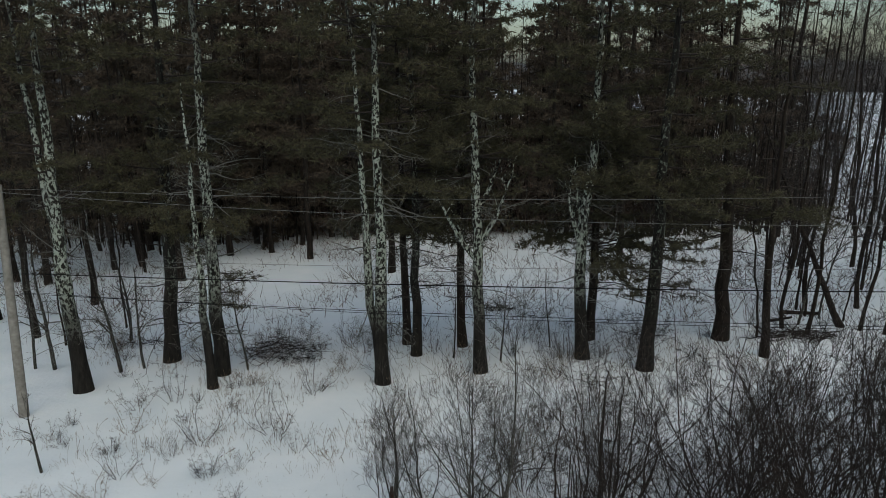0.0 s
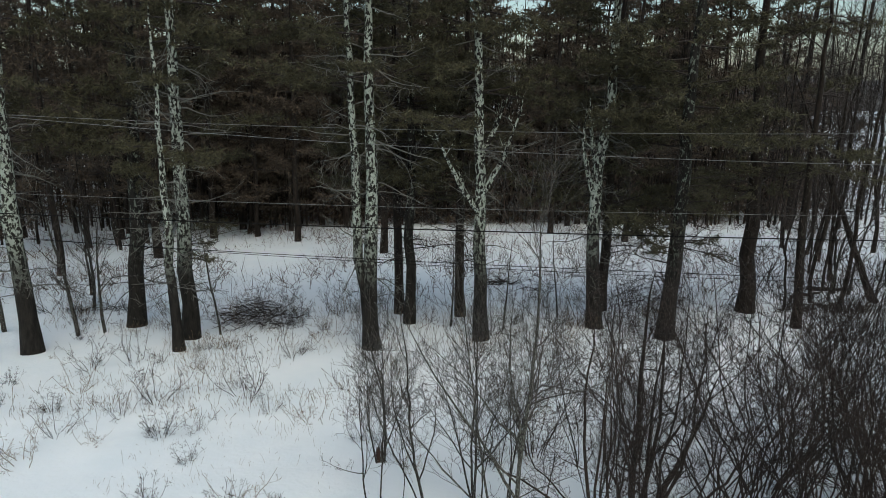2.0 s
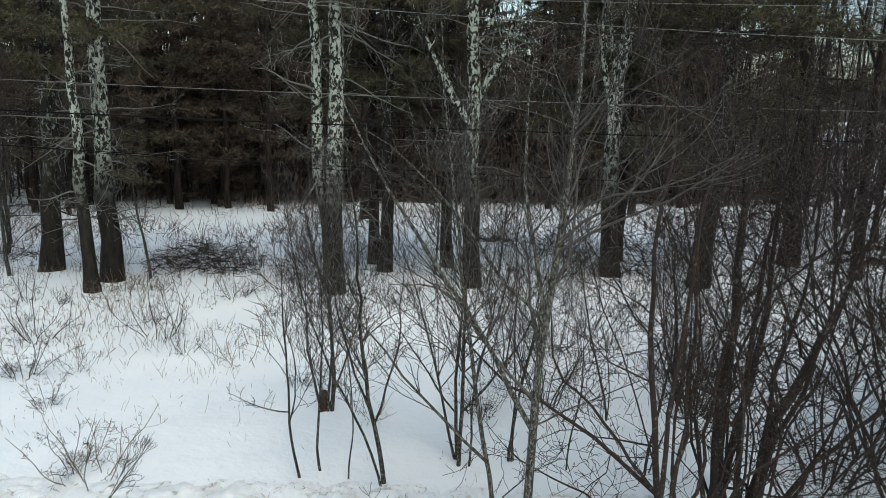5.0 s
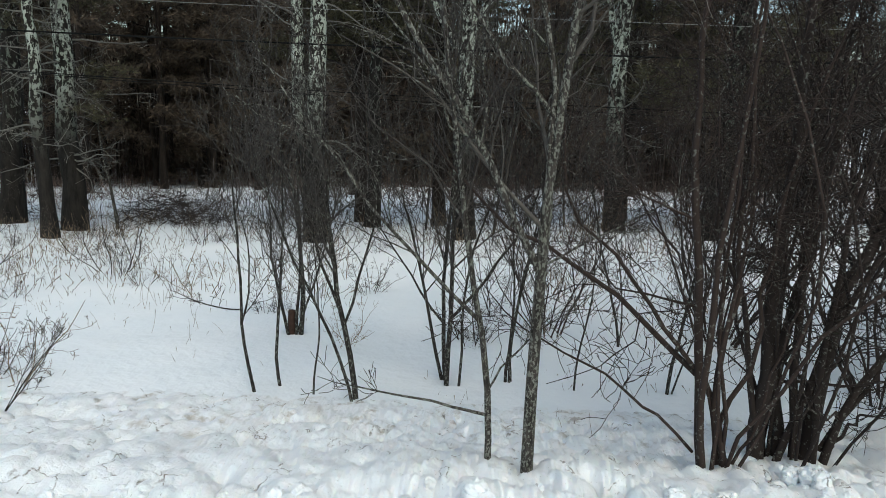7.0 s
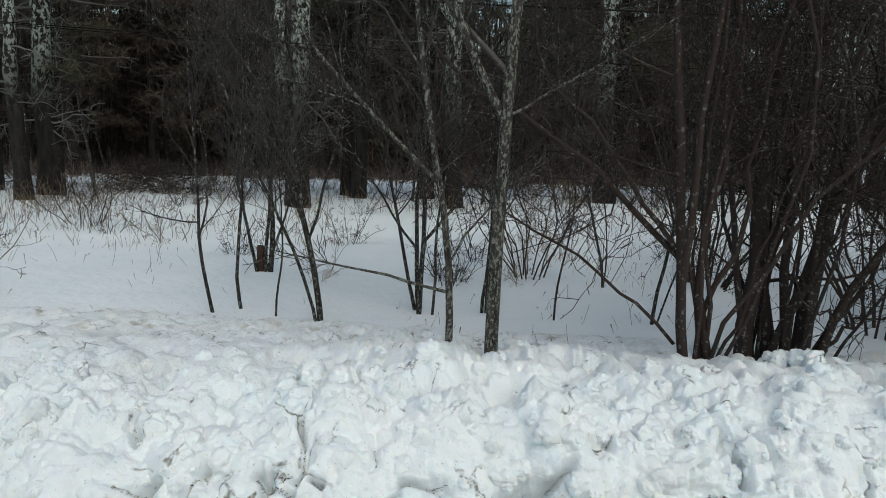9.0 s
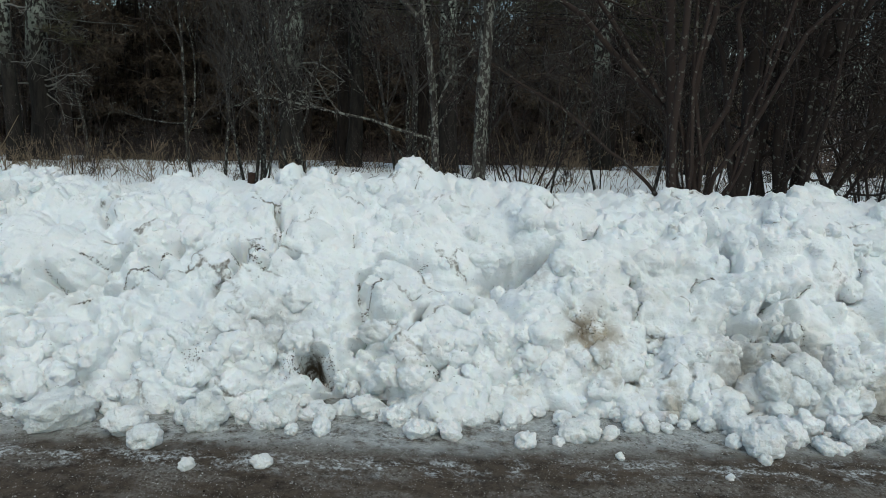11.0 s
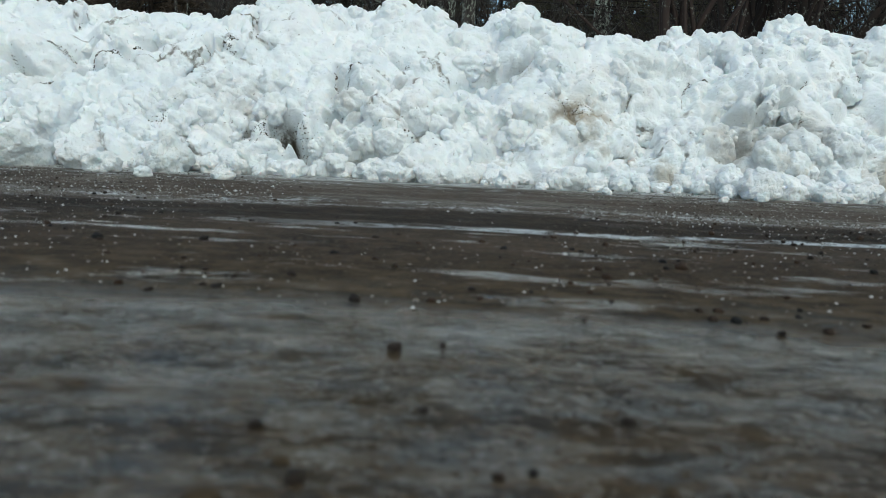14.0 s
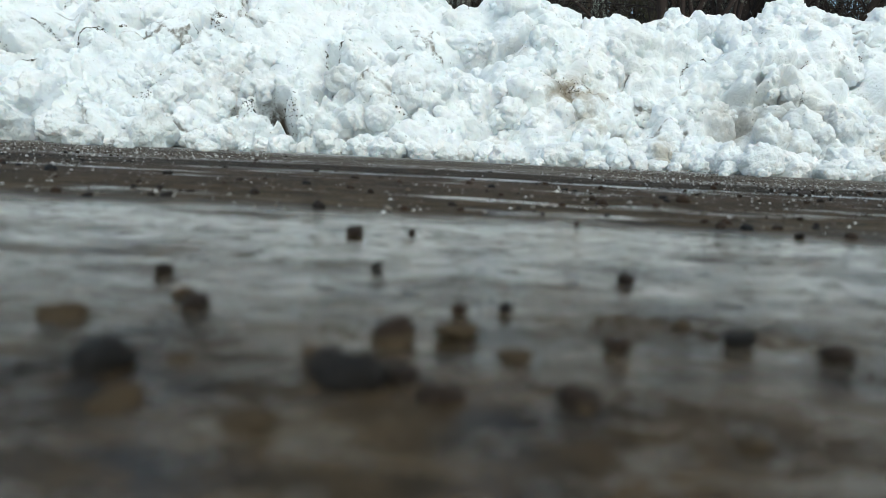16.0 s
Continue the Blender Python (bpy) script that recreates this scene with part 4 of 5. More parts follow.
tall_tree("hemlock_tree", 6.67, 25.4, 0.3, 17, 12, M_BARK_GREY, "leaning conifer with low dark green boughs", [(4, 0.1, 0), (8.2, 0.08, 0), (17, 0.3, 0)], dead=(1.2, 8, 22), live=(6.3, 40), boughs=[(2.9, -0.9, -0.4, 1.5), (3.3, 0.9, -0.3, 1.7), (3.9, -0.8, -0.6, 1.6), (4.3, 0.8, -0.5, 1.9), (4.8, 0.2, -1, 1.4), (5.3, 1, 0.1, 1.6)], limb_len=1.8)
tall_tree("pine_tree", 10.6, 28.7, 0.33, 17, 13, M_BARK_DARK, "stout dark pine beside the brush pile", [(5, -0.2, 0), (8, -0.5, 0), (17, -0.7, 0)], dead=(1.5, 8, 26), live=(4.3, 20), boughs=[(4.5, -0.9, -0.4, 1.8), (5.2, 0.8, -0.6, 1.8)], limb_len=2.3)
tall_tree("pine_tree", 11.55, 26.6, 0.17, 14, 14, M_BARK_DARK, "slim dark leaning trunk near the brush pile", [(5.5, -0.3, 0), (14, -0.4, 0)], dead=(2, 12, 26), live=(5.3, 4))
tall_tree("bare_tree", 16.3, 30.2, 0.15, 9, 15, M_BARK_DARK, "dead trunk leaning steeply over the brush", [(5.5, -2.8, 0), (9, -4.4, 0)], dead=(3, 8, 12), live=(8, 0), limb_len=1.2)

# ---- utility line ----


def utility_pole():
    z0 = stand(-15.2, 21.9)
    root = empty("utility_pole", -15.2, 21.9, z0)
    g = Geo()
    zz = np.linspace(-0.4, 8.05, 9)
    g.tube(np.stack((0.05 * zz * 1.2, 0 * zz, zz), -1), np.linspace(0.165, 0.115, 9), 14)
    top = np.array((0.05 * 8.05 * 1.2, 0, 8.05))
    g.tube(np.array((top, top + (0, 0, 0.02))), (0.115, 0.0), 14)
    part("shaft", g, M_POLE, root)
    for z, dy in ((7.95, 0.0), (7.75, 1.0), (4.9, 0.12)):
        g = Geo()
        g.tube(np.array([(0.06 * z, 0.1 * (dy > 0), z), (0.06 * z, 0.1 * (dy > 0) + 0.05, z + 0.05), (0.06 * z, 0.12 * (dy > 0) + 0.05, z + 0.14)]), (0.02, 0.045, 0.03), 8)
        part("insulator", g, M_CABLE, root)
    tagged(root, "weathered grey wooden utility pole in the snow", "utility pole")


utility_pole()


def wire(y0, slope, c0, c1, c2, r, material, label):
    g = Geo()
    x = np.concatenate((np.linspace(-45, -14.5, 24), np.linspace(-14, 48, 60)))
    u = np.where(x < -14.5, -29 - x, x)
    g.tube(np.stack((x, y0 + slope * x, c0 + c1 * u + c2 * u * u), -1), np.full(len(x), r), 5)
    tagged(part("overhead_wire", g, material), label, "wire", group="overhead wires")


wire(22.9, 0.0, 6.68, -0.001, 0.00117, 0.006, M_WIRE, "thin bare metal overhead wire")
wire(22.1, 0.03, 6.23, -0.036, 0.00147, 0.007, M_WIRE, "thin bare metal overhead wire")
wire(22.5, -0.03, 3.90, -0.0003, 0.00055, 0.017, M_CABLE, "thick black overhead cable")
wire(22.4, 0.0, 4.55, -0.003, 0.0007, 0.006, M_WIRE, "thin bare metal overhead wire")
wire(22.4, -0.03, 2.95, -0.015, 0.0007, 0.010, M_CABLE, "thin black overhead cable")
wire(22.4, -0.03, 2.85, -0.02, 0.0011, 0.008, M_CABLE, "thin black overhead cable")

# ---- brush and logs in the field ----
brush_pile(-7.8, 27.2, 2.8, 1.8, 1.0, 240, 1, "tangled heap of bare brown brush in the snow")
brush_pile(13.8, 28.8, 3.6, 1.2, 0.45, 220, 2, "long low dark heap of cut brush", 0.018)
brush_pile(1.35, 33.8, 1.6, 0.8, 0.3, 70, 3, "small dark heap of dead branches", 0.02)
brush_pile(3.0, 32.2, 1.3, 0.8, 0.5, 40, 4, "small heap of brown twigs")
brush_pile(-14.2, 29.0, 3.0, 0.9, 0.35, 60, 5, "low strip of brown brush under the trees")


def fallen_log(x, y, length, r, turn, tilt, label, seed):
    rng = np.random.default_rng(seed)
    g = Geo()
    pts = wander((-length / 2, 0, r * 0.6), (1, 0, tilt), length, rng, 8, 0.03)
    g.tube(pts, np.linspace(r, r * 0.7, 9), 9)
    for end, inner in ((pts[0], r), (pts[-1], r * 0.7)):
        g.tube(np.array((end, end + (0.01, 0, 0))), (inner, 0.001), 9)
    for k in range(3):
        b = wander(pts[2 + 2 * k], (rng.normal(), rng.normal(), 0.6), 0.5, rng, 4, 0.2)
        g.tube(b, np.linspace(r * 0.3, 0.006, 5), 4)
    ob = part("fallen_log", g, M_BARK_DARK)
    ob.matrix_world = pose(x, y, stand(x, y), 0, 0, turn)
    tagged(ob, label, "log")


fallen_log(15.4, 32.0, 1.7, 0.10, -14, 0.0, "short dark log lying in the snow", 1)
fallen_log(14.0, 31.0, 1.3, 0.07, 8, 0.05, "short dark branch lying in the snow", 2)



def tree_stump(x, y, r, h):
    g = Geo()
    rng = np.random.default_rng(9)
    zz = np.array((-0.1, 0.0, 0.1, h * 0.6, h, h + 0.01))
    g.tube(np.stack((0.03 * zz, 0 * zz, zz), -1), np.array((1.3, 1.25, 1.05, 0.95, 0.9, 0.02)) * r, 10)
    ob = part("tree_stump", g, M_STUMP)
    ob.location = (x, y, stand(x, y))
    tagged(ob, "small reddish-brown tree stump among thin stems", "stump")


tree_stump(-1.92, 17.05, 0.052, 0.34)

# ---- the wood behind ----


def plant_wood():
    rng = np.random.default_rng(5)
    dense = [forest_conifer(100 + k, h, 0.16 + 0.02 * k, low, w, n, "dense dark conifer in the wood") for k, (h, low, w, n) in enumerate(((17, 1.2, 3.0, 66), (20, 3.5, 2.8, 60), (10, 0.5, 2.6, 50), (22, 6.0, 3.2, 60)))]
    bare = [forest_bare(200 + k, h, r, "slender leafless tree in the wood") for k, (h, r) in enumerate(((16, 0.075), (18, 0.10), (12, 0.05)))]
    used = set()

    def put(kind, x, y, size):
        m = pose(x, y, stand(x, y) - 0.05, 0, 0, rng.uniform(0, 360)) @ Matrix.Scale(size, 4)
        if kind.name in used:
            copy_thing(kind, m)
        else:
            used.add(kind.name)
            kind.matrix_basis = m

    placed = []
    tries = 0
    while len(placed) < 260 and tries < 9000:
        tries += 1
        y = rng.uniform(40, 94)
        x = rng.uniform(-0.85 * y - 4, 0.85 * y + 4)
        gap = 1.7 if y > 45 else 2.3
        # the snowy glade in the middle runs far back; the right lets the snowfield through
        if y < 60 and -14 < x < 24:
            continue
        if y < 52 and -22 < x < 30:
            continue
        ratio = x / (y - 1.4)
        if ratio < -0.35 and rng.uniform() < 0.35:
            continue
        if ratio > 0.34 and rng.uniform() < (0.45 if ratio < 0.48 else 0.88):
            continue
        if (-0.70 < ratio < -0.52 and rng.uniform() < 0.72) or (ratio > 0.24 and rng.uniform() < 0.35):
            continue
        if any((x - a) ** 2 + (y - b) ** 2 < gap * gap for a, b in placed):
            continue
        placed.append((x, y))
        pick = rng.uniform()
        if ratio > 0.32:
            kind = bare[rng.integers(3)] if pick < 0.55 or ratio > 0.46 else dense[rng.integers(4)]
        elif ratio < -0.45:
            kind = bare[rng.integers(3)] if pick < 0.45 else dense[rng.integers(4)]
        else:
            kind = dense[rng.integers(4)] if pick < 0.70 else bare[rng.integers(3)]
        put(kind, x, y, rng.uniform(0.92, 1.34))
    for x, y, size in ((-5.15, 44.0, 1.1), (10.6, 49.0, 1.0), (-12, 50, 1.0), (-18.8, 43, 1.2), (-20.9, 36.5, 0.9), (6.3, 55, 1), (16.4, 58, 1), (-20, 30, 0.8), (-24, 33, 0.9)):
        put(dense[1], x, y, size)
    for _ in range(26):
        y = rng.uniform(29, 46)
        put(bare[int(rng.integers(3))], rng.uniform(0.42, 0.78) * y, y, rng.uniform(0.5, 0.9))
    for x, y, size in ((20.6, 36.5, 0.9), (18.5, 33, 0.8), (22, 31, 0.9), (24.5, 36, 1), (19, 40, 0.9), (26, 29, 0.9), (16.5, 36, 0.7), (28, 40, 1.0), (-18, 29, 0.6), (-22, 27, 0.7), (-16.5, 31.5, 0.6), (21, 27, 0.7), (17.5, 25.5, 0.6)):
        put(bare[int(rng.integers(3))], x, y, size)


plant_wood()


def far_wood(name, count, low, high, length, width, material, upright, seed, label, right=(0.85, 0.6), top=(0.5, 0.4)):
    """The depth of the wood: twigs or needle sprays beyond counting."""
    rng = np.random.default_rng(seed)
    n = count * 2
    y = rng.uniform(61, 94, n)
    ratio = rng.uniform(-0.85, 0.64, n)
    keep = (rng.uniform(size=n) < np.interp(ratio, [-0.64, -0.61, -0.54, -0.51, 0.30, 0.40, 0.46, 0.52], [1, 0.4, 0.4, 1, 1, *right, right[1] * 0.15]))
    x = ratio * (y - 1.4)
    x, y = x[keep][:count], y[keep][:count]
    p0 = np.stack((np.floor(x / 1.6), np.floor(y / 1.6), 0 * x), -1)
    tall = 0.55 + 0.45 * value_noise(p0 + 0.5, 0.37, seed)
    z = land(x, y) + low + (high - low) * rng.uniform(0, 1, len(x)) ** 1.2 * tall
    side = x / (y - 1.4)
    open_top = np.interp(side, [-0.85, -0.62, -0.46, 0.26, 0.36, 0.47], [0.5, 0.3, 0.6, 0.6, *top])
    stay = (z < 7) | (rng.uniform(size=len(x)) < open_top)
    x, y, z = x[stay], y[stay], z[stay]
    base = np.stack((x, y, z), -1)
    way = unit(rng.normal(size=base.shape) * (1, 1, 0.5) + np.array((0, 0, upright)))
    g = Geo()
    g.spikes(base, way, length * rng.uniform(0.5, 1.2, len(x)), width * rng.uniform(0.6, 1.4, len(x)), rng)
    tagged(part(name, g, material, smooth=False), label, "woods", kind="stuff")


def undergrowth():
    """Thin brown brush on the floor of the open wood."""
    rng = np.random.default_rng(64)
    n = 16000
    y = rng.uniform(31, 64, n)
    x = rng.uniform(-0.75, 0.6, n) * (y - 1.4)
    keep = value_noise(np.stack((x, y, 0 * x), -1), 0.28, 19) > rng.uniform(-0.45, 0.55, n)
    x, y = x[keep], y[keep]
    base = np.stack((x, y, land(x, y) + rng.uniform(-0.05, 0.5, len(x)) ** 2), -1)
    way = unit(rng.normal(size=base.shape) * (0.6, 0.6, 0.3) + np.array((0, 0, 0.8)))
    g = Geo()
    g.spikes(base, way, rng.uniform(0.3, 1.3, len(x)), rng.uniform(0.008, 0.02, len(x)), rng)
    tagged(part("undergrowth", g, M_FAR_TWIG, smooth=False), "thin brown brush on the snowy woodland floor", "brush", kind="stuff")


undergrowth()
far_wood("far_foliage", 150000, 0.3, 26, 0.55, 0.05, M_NEEDLE_FAR, -0.25, 61, "dark conifer foliage deep in the wood")
far_wood("far_twigs", 115000, 0.0, 22, 1.7, 0.024, M_FAR_TWIG, 0.8, 62, "brown bare twigs deep in the wood", right=(0.95, 0.75), top=(0.75, 0.7))


def far_stems():
    rng = np.random.default_rng(63)
    g = Geo()
    for _ in range(1200):
        y = rng.uniform(58, 94)
        ratio = rng.uniform(-0.85, 0.62)
        if ratio > 0.36 and rng.uniform() < (0.1 if ratio < 0.48 else 0.75):
            continue
        x = ratio * (y - 1.4)
        if y < 62 and -14 < x < 14:
            continue
        h = rng.uniform(9, 22)
        z = float(land(np.array([x]), np.array([y]))[0])
        r = rng.uniform(0.035, 0.12)
        lean = rng.normal(0, 0.05, 2)
        zz = np.linspace(-0.2, h, 5)
        g.tube(np.stack((x + lean[0] * zz + rng.normal(0, 0.06, 5), y + lean[1] * zz, z + zz), -1), np.linspace(r, 0.02, 5), 4)
    tagged(part("far_trunks", g, M_BARK_DARK), "dark thin trunks deep in the wood", "woods", kind="stuff")


far_stems()

# ---- saplings and bushes between the bank and the trees ----
SAP = "slender leafless sapling growing from the snow"
SAPLINGS = (
    (0.785, 12.62, 6.2, 0.050, 3, 16, 21, (0.02, 0.03), 1), (0.52, 12.66, 5.2, 0.028, 3, 15, 22, (-0.06, 0.02), 1),
    (-0.73, 14.95, 4.4, 0.036, 3, 15, 23, (-0.08, 0.0), 2), (-1.78, 14.98, 3.2, 0.020, 3, 14, 24, (-0.12, 0.0), 1),
    (-1.57, 15.2, 3.4, 0.020, 3, 14, 25, (-0.10, 0.0), 1), (-1.2, 15.03, 2.2, 0.012, 2, 8, 26, (-0.02, 0.0), 1),
    (-1.84, 17.1, 3.8, 0.040, 3, 13, 27, (0.05, 0.0), 4), (0.16, 15.75, 4.6, 0.030, 3, 15, 28, (-0.10, 0.0), 2),
    (0.27, 15.6, 4.4, 0.034, 3, 15, 29, (0.03, 0.0), 2), (0.92, 15.8, 4.2, 0.022, 3, 14, 30, (0.04, 0.0), 3),
    (1.66, 15.6, 2.6, 0.013, 2, 9, 31, (-0.05, 0.0), 1), (2.54, 17.1, 3.6, 0.02, 3, 14, 32, (-0.08, 0.0), 2),
    (2.70, 15.55, 3.6, 0.022, 3, 14, 33, (-0.02, 0.0), 2), (-3.9, 13.95, 1.3, 0.007, 3, 6, 34, (0.7, 0.0), 3),
    (-12.06, 18.0, 2.6, 0.05, 3, 8, 35, (-0.14, 0.0), 1), (-13.9, 26.0, 5.5, 0.09, 2, 10, 36, (-0.10, 0.0), 1),
    (-13.1, 26.3, 4.5, 0.07, 2, 10, 37, (0.0, 0.0), 1), (-17.6, 26.2, 5.5, 0.07, 2, 10, 38, (0.0, 0.0), 1),
    (-16.7, 26.1, 5.5, 0.10, 2, 10, 39, (-0.03, 0.0), 1), (-8.7, 25.9, 4.6, 0.05, 2, 10, 40, (0.0, 0.0), 1),
    (-0.58, 27.0, 3.6, 0.045, 2, 9, 41, (0.02, 0.0), 1), (1.28, 26.7, 3.6, 0.045, 2, 9, 42, (0.08, 0.0), 1),
    (14.6, 30.5, 5.5, 0.07, 2, 9, 43, (0.12, 0.0), 1), (16.0, 31.5, 6.0, 0.06, 2, 9, 44, (0.02, 0.0), 1),
    (-15.3, 29.5, 5.0, 0.08, 2, 10, 45, (0.05, 0.0), 2), (3.4, 28.0, 3.5, 0.04, 2, 9, 46, (0.0, 0.0), 1),
)
REACHING = {
    21: ((1.45, -0.42, 0.0, 1.0, 3.6, 0.024), (2.0, -0.12, 0.1, 1.0, 2.8, 0.020), (2.4, -0.8, -0.1, 0.7, 2.2, 0.015), (1.5, 0.9, 0.1, 0.35, 1.1, 0.007)),
    22: ((0.42, -1.0, -0.1, 0.22, 1.2, 0.010), (1.1, -0.8, 0.1, 0.8, 2.4, 0.014), (0.6, 0.5, -0.2, 0.9, 0.9, 0.006)),
    24: ((0.75, 0.3, 0.1, 1.0, 1.5, 0.010), (0.9, -1.0, 0.0, 0.05, 0.9, 0.007)),
    23: ((0.9, -0.4, 0.1, 1.0, 2.6, 0.016), (0.8, 0.4, 0.0, 1.0, 2.4, 0.014)),
    28: ((0.7, -0.9, 0.1, 0.7, 2.0, 0.014),), 29: ((0.8, 0.5, 0.0, 1.0, 2.6, 0.016),)}
TRUNKS = {21: ((0, -0.15), (0.03, 0.6), (0.05, 1.55), (0.10, 2.0), (0.16, 2.3), (0.26, 3.0), (0.4, 4.4), (0.45, 6.0)),
          22: ((0, -0.15), (-0.02, 0.6), (-0.03, 1.1), (-0.09, 1.5), (-0.15, 2.0), (-0.3, 3.2), (-0.4, 5.0)),
          23: ((0, -0.15), (-0.07, 0.66), (-0.2, 1.5), (-0.22, 2.1), (-0.2, 3.2), (-0.3, 4.3))}
for sx, sy, h, r, levels, count, seed, lean, stems in SAPLINGS:
    s = sapling("sapling", seed, h, r, levels, count, M_SAPLING_PALE if seed in (21, 22) else M_SAPLING, SAP if stems == 1 else "leafless young tree with several thin stems in the snow", lean, stems, reaching=REACHING.get(seed, ()), course=TRUNKS.get(seed), twig=M_PALETWIG if seed == 21 else None)
    s.location = (sx, sy, stand(sx, sy))
    tagged(s, group="saplings behind the bank")

NEAR_BUSH = bush("bush", 51, 5, 5.8, 0.13, 0.30, 0.014, 3, 10, M_TWIG_RED, "large leafless red-brown bush with arching branches", spread=0.66, up=0.14, shoot=1.15, courses=(
    (((-0.08, -0.1), (-0.2, 0.86), (-0.31, 1.94), (-0.35, 3.3), (-0.2, 4.6)), 0.034), (((-0.1, -0.1), (-0.2, 0.7), (-0.14, 1.7), (-0.05, 3.0), (0.05, 4.2)), 0.026),
    (((0.05, -0.1), (-0.05, 0.5), (0.02, 1.2), (0.07, 1.8), (0.05, 3.4)), 0.026), (((0.10, -0.1), (-0.03, 0.6), (-0.18, 0.84), (-0.63, 1.22), (-0.9, 1.55), (-1.45, 1.86), (-2.1, 2.6)), 0.026),
    (((-0.2, 0.8), (-0.6, 1.25), (-0.75, 1.6), (-1.1, 1.9), (-1.2, 2.8)), 0.016), (((-0.16, 0.13), (-0.63, 0.67), (-0.83, 0.86), (-1.38, 1.1), (-1.7, 1.5)), 0.011),
    (((0.12, 0.0), (0.3, 0.5), (0.45, 1.2), (0.5, 2.0)), 0.011), (((0.0, 0.3), (0.25, 1.0), (0.3, 2.2), (0.6, 3.5)), 0.018)))
NEAR_BUSH.location = (2.22, 12.97, stand(2.22, 12.97))
DARK_BUSH = bush("bush", 52, 8, 6.2, 0.30, 0.34, 0.014, 3, 12, M_TWIG, "large dark leafless bush with many thick stems", spread=0.66, up=0.12, bare=0.16, shoot=1.25, courses=(
    (((-0.3, -0.15), (-0.28, 0.9), (-0.2, 2.3), (-0.25, 3.6), (-0.1, 5.2)), 0.068), (((-0.12, -0.15), (-0.06, 1.4), (0.2, 2.7), (0.3, 4.5)), 0.046),
    (((0.06, -0.15), (0.2, 1.1), (0.47, 1.8), (0.78, 2.4), (1.1, 3.6)), 0.072), (((0.2, -0.1), (0.4, 0.68), (0.8, 1.1), (1.3, 1.5), (1.8, 2.4)), 0.036),
    (((-0.02, -0.15), (-0.1, 2.3), (-0.05, 3.4), (0.1, 5.0)), 0.034), (((-0.2, -0.15), (0.06, 0.8), (0.5, 1.95), (0.7, 3.2), (0.75, 4.6)), 0.032),
    (((0.1, -0.15), (0.05, 1.5), (0.35, 3.0), (0.4, 5.0)), 0.026), (((-0.3, 0.1), (-0.5, 1.2), (-0.75, 2.0), (-0.8, 3.2)), 0.026),
    (((0.25, 0.1), (0.6, 0.45), (1.0, 0.5)), 0.016), (((0.2, 0.1), (0.7, 0.9), (1.0, 1.9), (1.2, 3.0)), 0.020)))
DARK_BUSH.location = (3.1, 13.5, stand(3.1, 13.5))
BUSHES = [
    bush("bush", 53, 13, 5.8, 0.34, 0.55, 0.022, 3, 8, M_TWIG, "broad leafless bush with arching stems", spread=0.52, up=0.16, bare=0.2, tip=0.0040),
    bush("bush", 54, 14, 5.8, 0.34, 0.52, 0.020, 3, 8, M_TWIG_RED, "leafless red-brown bush with fine twigs", spread=0.52, up=0.16, bare=0.2, tip=0.0040),
]
BUSHES[0].location = (5.3, 14.0, stand(5.3, 14.0))
BUSHES[1].location = (6.5, 14.6, stand(6.5, 14.6))
rng = np.random.default_rng(8)
for kind, bx, by, size in ((0, 7.3, 14.2, 1.05), (1, 8.6, 14.9, 1.1), (0, 10.2, 14.6, 1.05), (1, 11.8, 15.2, 1.1), (1, 6.0, 16.0, 1.0), (0, 7.2, 17.2, 1.0), (1, 9.2, 17.6, 1.0),
                           (0, 11.8, 17.4, 1.05), (1, 3.9, 17.4, 0.85), (0, 12.6, 21.0, 0.8), (0, 13.6, 18.6, 0.95),
                           (1, 1.6, 17.6, 0.55), (1, 13.5, 15.0, 1.0),
                           (1, 8.0, 13.5, 0.9), (0, 9.5, 13.3, 0.95), (1, 6.9, 13.4, 0.8), (0, 11.1, 13.6, 0.95), (1, 12.6, 14.1, 1.0), (0, 10.4, 16.2, 1.0), (1, 5.0, 15.4, 0.8), (0, 8.2, 15.9, 1.0)):
    copy_thing(BUSHES[kind], pose(bx, by, stand(bx, by), 0, 0, rng.uniform(0, 360)) @ Matrix.Scale(size, 4))

SHRUBS = [bush("shrub", 61 + k, n, h, 0.14, 1.25, 0.0045, 3, 6, m, "small leafless shrub poking out of the snow", spread=0.68, up=0.05, bare=0.2, tip=0.002)
          for k, (n, h, m) in enumerate(((8, 1.3, M_TWIG), (6, 1.0, M_WEED), (10, 0.8, M_TWIG)))]
SHRUB_PLACES = [(-10.4, 23.1, 1.3), (-10.9, 20.7, 1.3), (-7.2, 17.8, 1.1), (-6.0, 20.5, 1.2), (-4.2, 14.5, 1.0), (-6.2, 14.95, 0.9), (-8.1, 19.75, 1.0), (-3.9, 19.0, 0.9), (-4.6, 14.9, 0.9),
                (-3.4, 25.6, 0.9), (-4.6, 25.9, 1.0), (-13.2, 21.3, 0.7), (-11.6, 22.6, 0.9), (-9.6, 16.4, 1.0), (-11.0, 15.8, 1.0), (-5.4, 23.4, 0.9), (-2.2, 21.4, 0.8), (-1.2, 19.6, 0.9),
                (0.8, 18.6, 1.0), (1.8, 19.6, 1.0), (2.8, 21.2, 1.0), (0.2, 22.6, 0.8), (3.2, 24.6, 1.0), (1.8, 27.4, 1.1), (2.6, 28.6, 1.0), (-11.6, 28.2, 1.2), (-14.6, 27.2, 1.2), (-16.6, 28.6, 1.2), (-8.0, 28.4, 1.0), (-6.6, 26.4, 1.1)]
